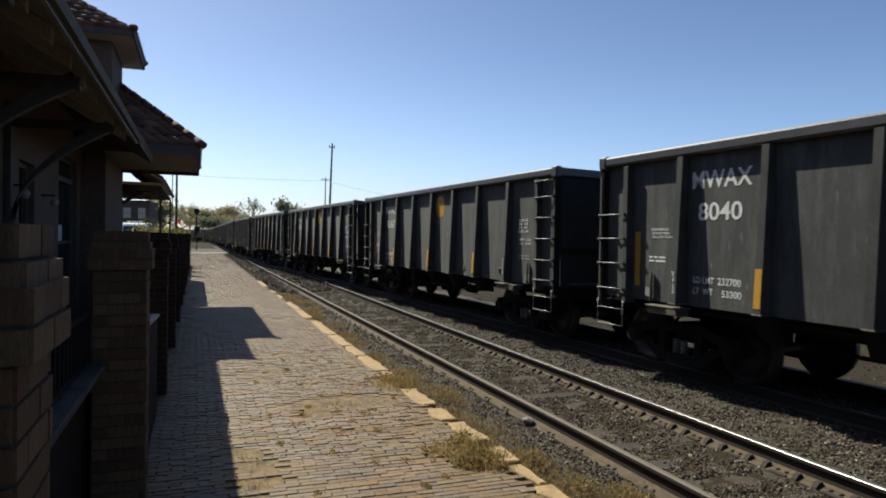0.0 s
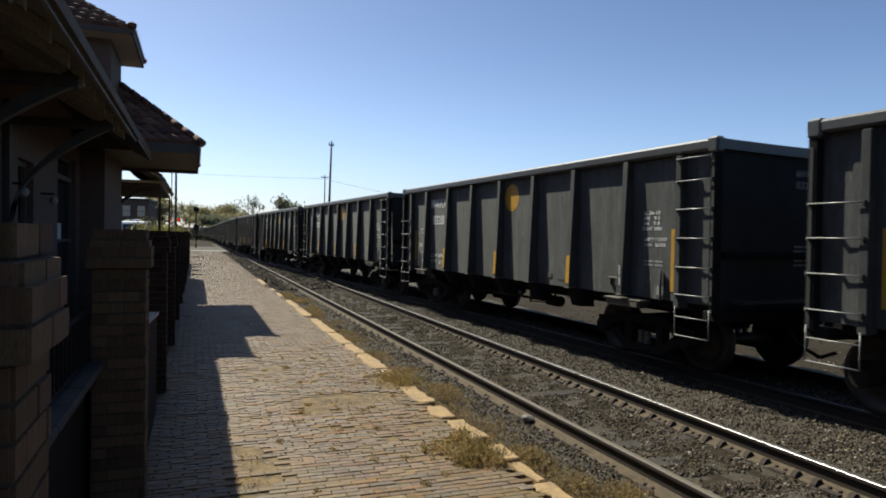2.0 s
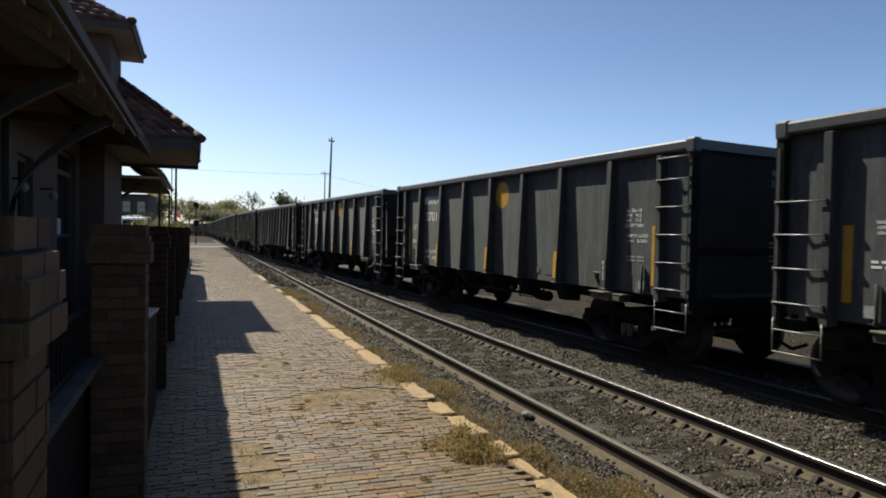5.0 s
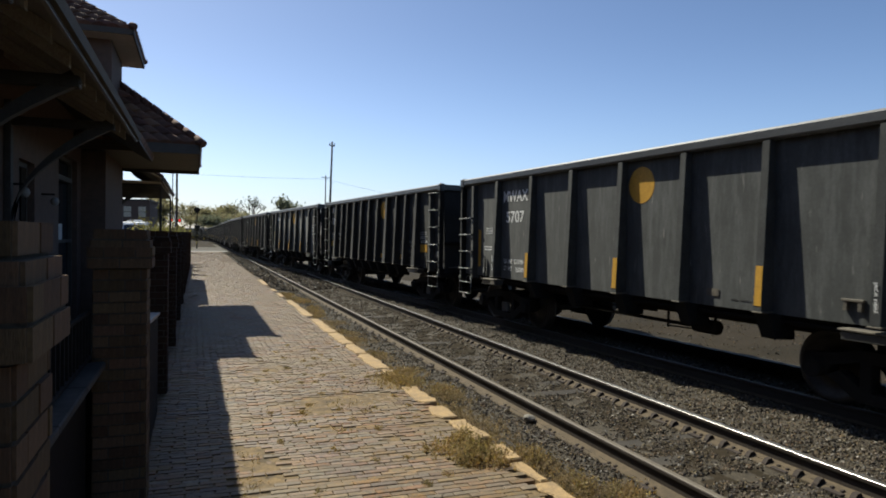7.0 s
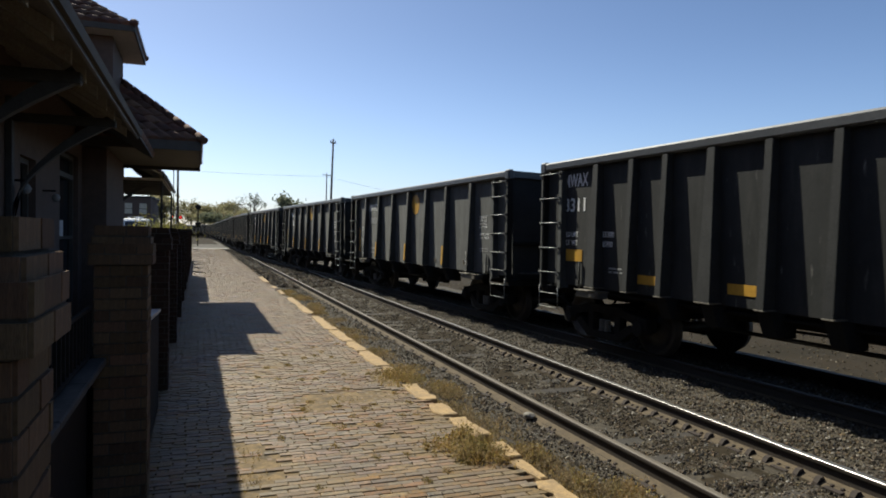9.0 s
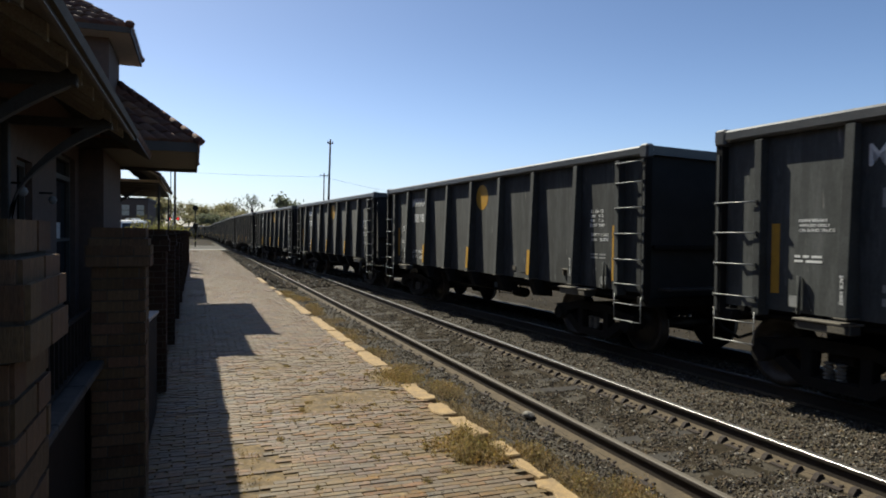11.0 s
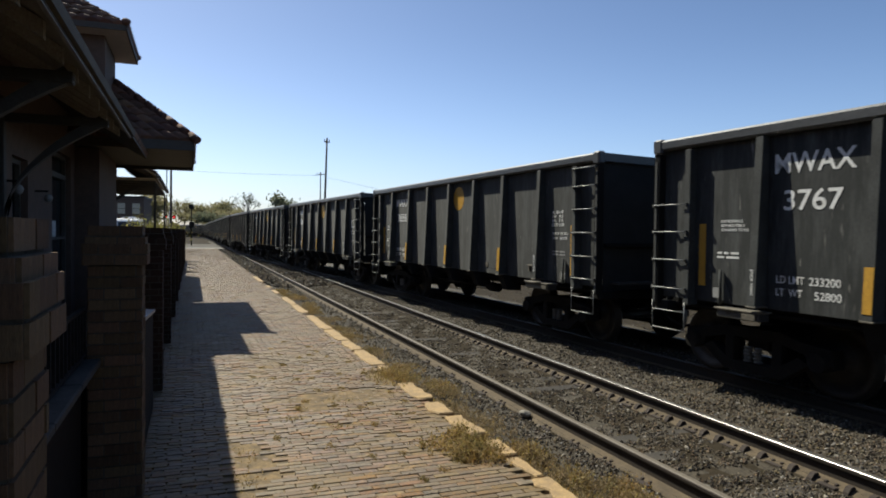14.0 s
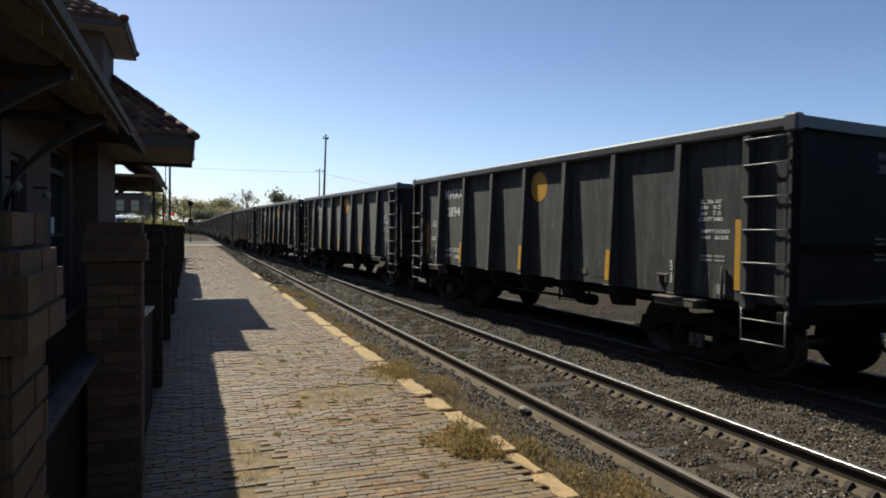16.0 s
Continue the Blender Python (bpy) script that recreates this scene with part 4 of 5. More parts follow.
def brick_lie(x, y):
    return 0.004 * noise.noise((x * 0.8, y * 0.8, 7)) + 0.002 * noise.noise((x * 4, y * 4, 2))


def paver_cells(y0, y1):
    """Rows of bricks across the platform in uneven running bond."""
    r = random.Random(11)
    y = -6.0
    row = 0
    while y < y1:
        x = PLAT_L - 0.25 + (0.105 if row % 2 else 0.0) + r.uniform(-0.02, 0.02)
        while x < PLAT_R - 0.05:
            w = 0.205 + r.uniform(-0.006, 0.006)
            c = (x + w / 2, y, w, r.uniform(-0.008, 0.006), r.uniform(-0.03, 0.03), r.random())
            if y >= y0:
                yield c
            x += w + 0.006
        y += 0.0715
        row += 1


def paver_mesh(name, mat):
    bm = boxed(-0.1025, 0.1025, -0.0322, 0.0322, -0.05, 0.0, 0.004)
    return mesh_of(name, bm, mat)


PAVER = paver_mesh("brick", M_PAVER)
far_verts, far_faces = [], []
made = 0
for x, y, w, dz, turn, luck in paver_cells(-6.0, 74.0):
    sand = noise.noise((x * 0.9 + 3.1, y * 0.55, 4.4)) + 0.35 * noise.noise((x * 4, y * 3, 1.4))
    if sand > 0.5:
        dz -= 0.065 * (sand - 0.5) ** 0.7
    for px, py, ax, ay in ((1.7, 7.72, 0.78, 0.34), (1.25, 7.35, 0.25, 0.25), (0.42, 6.15, 0.2, 0.2), (0.5, 5.75, 0.24, 0.22), (2.3, 5.5, 0.25, 0.5), (0.35, 5.0, 0.2, 0.14), (0.5, 5.35, 0.22, 0.16), (1.3, 6.6, 0.12, 0.16), (1.75, 6.1, 0.1, 0.12), (2.4, 8.5, 0.3, 0.5), (2.1, 6.5, 0.12, 0.1)):
        d = ((x - px) / ax) ** 2 + ((y - py) / ay) ** 2
        if d < 1.0:
            dz -= 0.040 * (1.0 - d) ** 0.5 + 0.006 * luck
    z = brick_lie(x, y) + dz * 0.5
    y += 0.010 * noise.noise((x * 0.9, y * 0.5, 5)) + 0.004 * noise.noise((x * 3, y * 2, 9))
    if 4.15 < y < 5.75 and 0.3 < x < 2.4 and made < 290:
        part("brick", PAVER, None, platform, "", pose(x, y, z, dz * 50, (luck - 0.5) * 0.8, turn * 25))
        made += 1
        continue
    n = len(far_verts)
    hw, hd = w / 2 - 0.001 - 0.004 * luck, 0.0328 - 0.003 * ((luck * 7.7) % 1.0)
    tx, ty = dz * 0.2, turn * 0.03
    for sx, sy, zz, k in ((-1, -1, 0, 0.975), (1, -1, 0, 0.975), (1, 1, 0, 0.975), (-1, 1, 0, 0.975), (-1, -1, -0.03, 1), (1, -1, -0.03, 1), (1, 1, -0.03, 1), (-1, 1, -0.03, 1)):
        far_verts.append((x + sx * hw * k, y + sy * hd * k + sx * turn * 0.10, z + zz + sx * tx + sy * ty))
    far_faces += [(n, n + 1, n + 2, n + 3), (n, n + 4, n + 5, n + 1), (n + 1, n + 5, n + 6, n + 2), (n + 2, n + 6, n + 7, n + 3), (n + 3, n + 7, n + 4, n)]
me = bpy.data.meshes.new("brick_paving")
me.from_pydata(far_verts, [], far_faces)
me.materials.append(M_PAVER_FAR)
ob = tagged(new("brick_paving", me), "worn red and tan paving bricks in running bond", kind="stuff")
ob.parent = platform


def edge_stone(y0, y1, x0, x1, seed):
    """One worn painted edge slab with an uneven outline."""
    r = random.Random(seed)
    bm = bmesh.new()
    n = max(2, int((y1 - y0) / 0.12))
    pts = []
    for i in range(n + 1):
        pts.append((x1 + r.uniform(-0.03, 0.02), y0 + (y1 - y0) * i / n))
    for i in range(n, -1, -1):
        pts.append((x0 + r.uniform(-0.035, 0.03) + (0.03 if i in (0, n) else 0), y0 + (y1 - y0) * i / n))
    prism(bm, pts, "z", -0.2, 0.012)
    bmesh.ops.bevel(bm, geom=[e for e in bm.edges if all(v.co.z > 0 for v in e.verts)], offset=0.012, segments=1, affect="EDGES")
    return part("edge_slab", bm, M_EDGE, platform, "faded yellow painted platform edge slab")


for i, (y0, y1, x0, x1) in enumerate(((-3, -0.4, 2.42, 2.62), (-0.3, 2.2, 2.42, 2.62), (2.3, 4.05, 2.42, 2.62), (4.12, 4.62, 2.50, 2.66), (4.66, 5.12, 2.52, 2.66), (5.2, 5.62, 2.48, 2.68), (5.86, 6.5, 2.46, 2.68), (6.62, 7.1, 2.44, 2.66),
                                      (7.3, 8.12, 2.44, 2.66), (8.8, 9.3, 2.48, 2.64), (9.36, 10.6, 2.42, 2.66), (10.66, 11.6, 2.44, 2.64), (11.66, 13.0, 2.42, 2.64), (13.1, 15.3, 2.42, 2.64),
                                      (15.9, 17.6, 2.42, 2.62), (17.7, 19.8, 2.44, 2.62), (21.0, 22.3, 2.44, 2.58), (23.2, 24.0, 2.44, 2.58), (26, 29, 2.42, 2.58))):
    edge_stone(y0, y1, x0, x1, i)
part("platform_kerb", boxed(PLAT_R, 2.56, -14.0, 74.0, -0.5, -0.05), M_CONCRETE, platform, "crumbling concrete kerb below the edge")


def scrub(name, spots, count, height, leaf, mat, seed, label, category="weeds"):
    """Low plants: thin stems that carry small leaves."""
    r = random.Random(seed)
    verts, faces = [], []
    for i in range(count):
        cx, cy, cz, spread, tall = r.choice(spots)
        x, y = r.gauss(cx, spread * 0.5), r.gauss(cy, spread * 0.8)
        far = math.hypot((x - cx) / (spread * 0.5), (y - cy) / (spread * 0.8))
        h = height * tall * r.uniform(0.35, 1.1) * max(0.25, 1.15 - 0.35 * far)
        foot = Vector((x, y, cz))
        tip = foot + Vector((r.gauss(0, 0.45), r.gauss(0, 0.45), 1.0)) * h
        w = Vector((0.0018 + leaf * 0.05, 0, 0))
        n = len(verts)
        verts += [foot - w, foot + w, tip]
        faces.append((n, n + 1, n + 2))
        for k in range(r.randint(4, 9)):
            c = foot.lerp(tip, r.uniform(0.2, 1.05)) + Vector((r.gauss(0, 1), r.gauss(0, 1), r.gauss(0, 1))) * leaf * 0.8
            q = Euler((r.uniform(0, 6), r.uniform(0, 6), r.uniform(0, 6))).to_matrix()
            e = leaf * r.uniform(0.4, 1.2)
            n = len(verts)
            verts += [c + q @ Vector((u * e, v * e, 0)) for u, v in ((-1, 0), (0, -0.38), (1, 0), (0, 0.38))]
            faces.append((n, n + 1, n + 2, n + 3))
    me = bpy.data.meshes.new(name)
    me.from_pydata(verts, [], faces)
    me.materials.append(mat)
    return tagged(new(name, me), label, category, kind="stuff")


stones("grit", 1100, -0.2, 2.4, 4.2, 16.0, 0.006, lambda x, y: 0.002, lambda x, y, r: noise.noise((x * 1.5, y * 1.5, 2)) > -0.05, 15, "dark grit and crumbs of brick scattered on the platform")

rw = random.Random(8)
scrub("weeds", [(2.28, 5.35, -0.005, 0.16, 1.0), (2.12, 5.6, -0.005, 0.22, 0.6), (2.42, 5.2, -0.005, 0.13, 1.3), (2.4, 5.5, -0.005, 0.12, 1.4), (2.2, 5.25, -0.005, 0.1, 0.7), (2.36, 5.85, -0.005, 0.1, 1.1), (2.42, 8.5, -0.01, 0.28, 0.9), (2.58, 8.3, -0.01, 0.2, 0.9), (2.5, 8.75, -0.01, 0.2, 0.8)],
      900, 0.15, 0.017, M_GRASS, 2, "golden dry weeds growing through the platform edge")
spots = [(2.85, 6.2, -0.13, 0.3, 1.0), (2.9, 7.2, -0.13, 0.25, 1.0), (2.9, 5.0, -0.17, 0.3, 1.0), (3.0, 4.5, -0.18, 0.3, 0.9), (2.8, 6.7, -0.13, 0.2, 1.1), (2.85, 8.0, -0.13, 0.3, 0.9), (2.8, 9.0, -0.12, 0.25, 0.9)]
spots += [(3.05, 3.95, -0.19, 0.22, 1.4), (3.2, 4.25, -0.19, 0.2, 1.3), (3.3, 3.8, -0.19, 0.2, 1.3), (3.0, 4.8, -0.18, 0.2, 1.4), (3.35, 4.6, -0.19, 0.15, 1.0), (2.95, 5.5, -0.17, 0.18, 1.3)] * 2
spots += [(rw.uniform(2.62, 3.15), rw.uniform(4, 24), -0.16, 0.25, rw.uniform(0.4, 1.0)) for i in range(60)]
scrub("trackside_weeds", spots, 6000, 0.125, 0.015, M_STRAW, 12, "straw-coloured weeds and dead stems in the soil beside the rail")
scrub("trackside_sprouts", [p for p in spots if rw.random() < 0.5], 3600, 0.13, 0.016, M_GRASS, 13, "small yellow-green sprouts in the soil beside the rail")
tufts = [(rw.uniform(0.7, 2.3), rw.uniform(4.6, 12), -0.004, 0.05, rw.uniform(0.2, 0.5)) for i in range(44)] + [(1.1, 7.3, -0.004, 0.12, 0.5), (1.0, 6.9, -0.004, 0.1, 0.4), (1.35, 6.55, -0.004, 0.1, 0.4), (0.45, 5.9, -0.004, 0.16, 0.6), (0.38, 5.35, -0.004, 0.14, 0.6), (1.55, 7.5, -0.004, 0.2, 0.6), (1.8, 7.2, -0.004, 0.2, 0.5)]
scrub("moss_tufts", tufts, 1500, 0.05, 0.009, M_GRASS, 14, "tiny tufts of weeds in the joints between the bricks")

# ---- fence between platform and station ----
FENCE_X = -0.322       # face of the fence pillars towards the platform
PILLAR_Y = [1.459 + 3.58 * i for i in range(-2, 13)]


def brick_courses(parent, x0, x1, y0, y1, z0, z1, mesh, seed, faces="all"):
    """Bricks of one pillar drum, 75 mm courses, stretchers and headers alternating, as pieces."""
    r = random.Random(seed)
    z, k = z0, 0
    L, Hh = 0.215, 0.07
    while z < z1 - 0.03:
        cut = 0.11 if k % 2 else 0.22
        for side in range(4):
            a, b = ((x0, x1), (y0, y1), (x0, x1), (y0, y1))[side]
            p, first = a, True
            while p < b - 0.01:
                q = min(b, p + (cut if first else 0.22))
                if b - q < 0.03:
                    q = b
                w = q - p - 0.01
                mid = (p + q) / 2
                prd = r.uniform(-0.003, 0.003)
                if side == 0:
                    m = pose(mid, y0 + 0.045 - prd, z + 0.0375)
                elif side == 2:
                    m = pose(mid, y1 - 0.045 + prd, z + 0.0375)
                elif side == 1:
                    m = pose(x1 - 0.045 + prd, mid, z + 0.0375, 0, 0, 90)
                else:
                    m = pose(x0 + 0.045 - prd, mid, z + 0.0375, 0, 0, 90)
                yield m @ Matrix.Diagonal((w, 1, 1, 1))
                p, first = q, False
        z += 0.075
        k += 1


BRICK = mesh_of("brick", boxed(-0.5, 0.5, -0.05, 0.05, -0.0325, 0.0325, 0.0), M_BRICK)


def pillar(y0, near):
    p = tagged(new("brick_pillar"), "brown brick fence pillar with a stepped corbelled cap", "pillar", "brick pillars of the fence")
    p.matrix_basis = pose(FENCE_X - 0.331, y0, 0) @ Matrix.Diagonal((0.895, 0.895, 1.017, 1))
    part("core", boxed(0.004, 0.366, 0.004, 0.366, 0.0, 1.65), M_MORTAR, p, "pale mortar joints")
    drums = [(0.0, 0.37, 0.0, 1.65), (-0.035, 0.405, 1.65, 1.77), (-0.018, 0.388, 1.77, 1.845), (0.0, 0.37, 1.845, 1.92)]
    part("cap_core", boxed(-0.031, 0.401, -0.031, 0.401, 1.656, 1.766), M_MORTAR, p)
    part("cap_core", boxed(-0.014, 0.384, -0.014, 0.384, 1.766, 1.841), M_MORTAR, p)
    part("cap_core", boxed(0.004, 0.366, 0.004, 0.366, 1.841, 1.915), M_MORTAR, p)
    cells = []
    for a, b, z0, z1 in drums:
        cells += list(brick_courses(p, a, b, a, b, z0, z1, BRICK, int(y0 * 10)))
    if near:
        for m in cells:
            part("brick", BRICK, None, p, "", m)
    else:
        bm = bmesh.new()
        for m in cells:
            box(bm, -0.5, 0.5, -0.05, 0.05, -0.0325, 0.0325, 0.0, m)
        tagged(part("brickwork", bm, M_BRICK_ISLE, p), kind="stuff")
    return p


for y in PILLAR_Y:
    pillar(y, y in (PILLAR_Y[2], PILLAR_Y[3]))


def railing(y0, y1):
    """Low brick wall between two pillars, a pale coping on it and a short iron railing."""
    x = FENCE_X - 0.25
    w = y1 - y0
    g = tagged(new("low_fence_wall"), "low brick wall in painted-in shade with a grey coping between fence pillars", "wall", "low walls of the fence")
    g.matrix_basis = pose(x, y0, 0)
    part("wall_face", boxed(-0.2, -0.12, 0, w, 0.0, 1.003), M_NEAR_BLACK, g)
    n = 4
    for i in range(n):
        part("coping_stone", boxed(-0.21, 0.0, w * i / n + 0.004, w * (i + 1) / n - 0.004, 1.003, 1.05, 0.008), M_COPING, g, "pale cast stone coping")
    f = tagged(new("iron_railing"), "short dark iron railing with vertical bars on the low wall", "railing", "railings of the fence")
    f.matrix_basis = pose(x - 0.10, y0, 1.05)
    for z in (0.035, 0.345):
        part("rail_bar", boxed(-0.014, 0.014, 0, w, z - 0.012, z + 0.012, 0.003), M_IRON, f)
    for e in (0.012, w - 0.012):
        part("end_post", boxed(-0.012, 0.012, e - 0.012, e + 0.012, 0.0, 0.333), M_IRON, f)
    n = int(w / 0.12)
    for i in range(1, n):
        y = w * i / n
        part("upright", boxed(-0.009, 0.009, y - 0.009, y + 0.009, 0.047, 0.333), M_IRON, f)


for a, b in zip(PILLAR_Y, PILLAR_Y[1:]):
    railing(a + 0.331, b)

cab = tagged(new("utility_cabinet"), "dark metal cabinet with a pale sloping lid beside the fence", "cabinet")
cab.matrix_basis = pose(FENCE_X - 0.322, 6.27, 0.0)
bm = bmesh.new()
prism(bm, [(0.0, 0.0), (1.57, 0.0), (1.57, 1.035), (0.0, 1.142)], "x", 0.0, 0.26)
part("body", bm, M_NEAR_BLACK, cab)
bm = bmesh.new()
prism(bm, [(-0.02, 1.146), (1.59, 1.037), (1.59, 1.065), (-0.02, 1.174)], "x", -0.01, 0.28)
part("lid", bm, M_PALE_IRON, cab, "pale galvanised lid")

# ---- station building ----
EAVE_X, EAVE_Z = -1.0, 3.58
WALL_X, WING_X = -2.45, -2.90
station = tagged(new("station_building"), "dark brick railway station with wide tiled eaves and timber brackets", "building")


def wall_with_openings(parent, name, x, y0, y1, z0, z1, openings, mat, thick=0.3):
    """A wall along y with real openings (ya, yb, za, zb)."""
    bm = bmesh.new()
    ys = sorted({y0, y1} | {o for a in openings for o in a[:2]})
    for ya, yb in zip(ys, ys[1:]):
        cuts = [o for o in openings if o[0] <= ya and o[1] >= yb]
        z = z0
        for o in sorted(cuts, key=lambda o: o[2]):
            if o[2] > z:
                box(bm, x - thick, x, ya, yb, z, o[2])
            z = o[3]
        if z < z1:
            box(bm, x - thick, x, ya, yb, z, z1)
    bmesh.ops.remove_doubles(bm, verts=bm.verts[:], dist=0.0005)
    return part(name, bm, mat, parent)


OPEN = [(3.2, 4.2, 0.9, 3.0), (5.6, 6.6, 0.9, 3.0), (8.4, 9.5, 0.0, 3.0), (11.4, 12.4, 0.9, 3.0), (14.4, 16.5, 0.0, 3.45), (23.5, 24.6, 0.9, 3.0), (27.0, 28.1, 0.9, 3.0)]
wall_with_openings(station, "wall", WALL_X, -9.0, 21.0, 0.0, 4.6, [o for o in OPEN if o[1] < 21], M_WALL)
wall_with_openings(station, "wall", WING_X, 21.0, 31.0, 0.0, 4.6, [o for o in OPEN if o[0] > 21], M_WALL)
part("wall", boxed(WING_X - 0.3, WALL_X - 0.3, 20.7, 20.997, 0.0, 4.6), M_WALL, station)
part("wall", boxed(-9.0, WING_X - 0.3, 30.7, 31.0, 0.0, 4.6), M_WALL, station)
part("wall", boxed(-9.0, WALL_X - 0.3, -9.0, -8.7, 0.0, 4.6), M_WALL, station)
part("wall", boxed(-9.3, -9.0, -9.0, 31.0, 0.0, 4.6), M_WALL, station)
for ya, yb, za, zb in OPEN:
    wx = WALL_X if yb < 21 else WING_X
    w = part("window", boxed(wx - 0.2, wx - 0.18, ya, yb, za, zb), M_GLASS, station, "dark sash window")
    bm = bmesh.new()
    for a, b, c, d in ((ya, ya + 0.08, za, zb), (yb - 0.08, yb, za, zb), (ya + 0.08, yb - 0.08, za, za + 0.08), (ya + 0.08, yb - 0.08, zb - 0.08, zb), (ya + 0.08, yb - 0.08, (za + zb) / 2 - 0.03, (za + zb) / 2 + 0.03)):
        box(bm, wx - 0.17, wx - 0.10, a, b, c, d)
    part("window_frame", bm, M_FASCIA, w)
    part("window_sill", boxed(wx + 0.003, wx + 0.10, ya - 0.08, yb + 0.08, za - 0.10, za - 0.003, 0.01), M_CONCRETE, w)


def tile_roof(parent, corners, rows, name="roof_tile"):
    """A sloping face of barrel tiles: eave from a to b, ridge from c (above a) to d (above b)."""
    a, b, c, d = [Vector(v) for v in corners]
    nrm = (b - a).cross(c - a).normalized()
    if nrm.z < 0:
        nrm = -nrm
    bm = bmesh.new()
    for r in range(rows):
        f0, f1 = r / rows, (r + 1.06) / rows
        e0, e1 = a.lerp(c, f0), b.lerp(d, f0)
        g0, g1 = a.lerp(c, min(1, f1)), b.lerp(d, min(1, f1))
        n = max(1, int((e1 - e0).length / 0.26))
        for i in range(n):
            p0, p1 = e0.lerp(e1, i / n), e0.lerp(e1, (i + 1) / n)
            q0, q1 = g0.lerp(g1, i / n), g0.lerp(g1, (i + 1) / n)
            lo, hi = [], []
            for k in range(5):
                u = k / 4
                arch = 0.055 * math.sin(math.pi * u) + 0.004
                lo.append(bm.verts.new(p0.lerp(p1, u) + nrm * (arch + 0.035)))
                hi.append(bm.verts.new(q0.lerp(q1, u) + nrm * (arch + 0.005)))
            base = [bm.verts.new(p0 + nrm * 0.0), bm.verts.new(p1 + nrm * 0.0)]
            for k in range(4):
                bm.faces.new((lo[k], lo[k + 1], hi[k + 1], hi[k])).smooth = True
            bm.faces.new((base[0], base[1], *lo[::-1]))
    ob = part(name, bm, M_TILE_ISLE, parent)
    return tagged(ob, "weathered clay barrel roof tiles", kind="stuff")


M_TILE_ISLE = material("clay_roof_tile_face", (0.1408, 0.0748, 0.0484), 0.85, 0.0, (0.0792, 0.0528, 0.0396), 6, 0.8, 0.4, 50, vary=0.35, island=True)


def slab(parent, name, pts, thick, mat, label=""):
    """A sloping board: a flat polygon thickened downwards."""
    bm = bmesh.new()
    up = [bm.verts.new(p) for p in pts]
    dn = [bm.verts.new((p[0], p[1], p[2] - thick)) for p in pts]
    n = len(pts)
    bm.faces.new(up), bm.faces.new(dn[::-1])
    for i in range(n):
        bm.faces.new((up[i], dn[i], dn[(i + 1) % n], up[(i + 1) % n]))
    bmesh.ops.recalc_face_normals(bm, faces=bm.faces[:])
    return part(name, bm, mat, parent, label)


for y, z in ((10.8, 2.46), (12.9, 2.43)):
    lamp = tagged(new("wall_lamp"), "small white globe lamp on the station wall", "wall lamp", "wall lamps of the station")
    lamp.matrix_basis = pose(WALL_X, y, z)
    part("globe", lathe(bmesh.new(), [(-0.07, 0.02), (-0.05, 0.05), (0.0, 0.07), (0.05, 0.05), (0.07, 0.02)], 14, "z", Matrix.Translation((0.2, 0, 0))), M_DIM, lamp)
    part("arm", boxed(0.003, 0.2, -0.015, 0.015, 0.10, 0.13), M_IRON, lamp)
part("notice", boxed(WALL_X - 0.17, WALL_X - 0.165, 15.1, 15.75, 1.72, 2.08), M_WHITE, station, "white paper notice on the door")
part("transom_bar", boxed(WALL_X - 0.17, WALL_X - 0.08, 14.5, 16.4, 2.95, 3.05), M_TRIM, station)
for y in (22.6, 30.9):
    for x in (-1.05,):
        part("canopy_post", boxed(x - 0.035, x + 0.035, y - 0.035, y + 0.035, 0.0, EAVE_Z - 0.2, 0.01), M_TRIM, station)

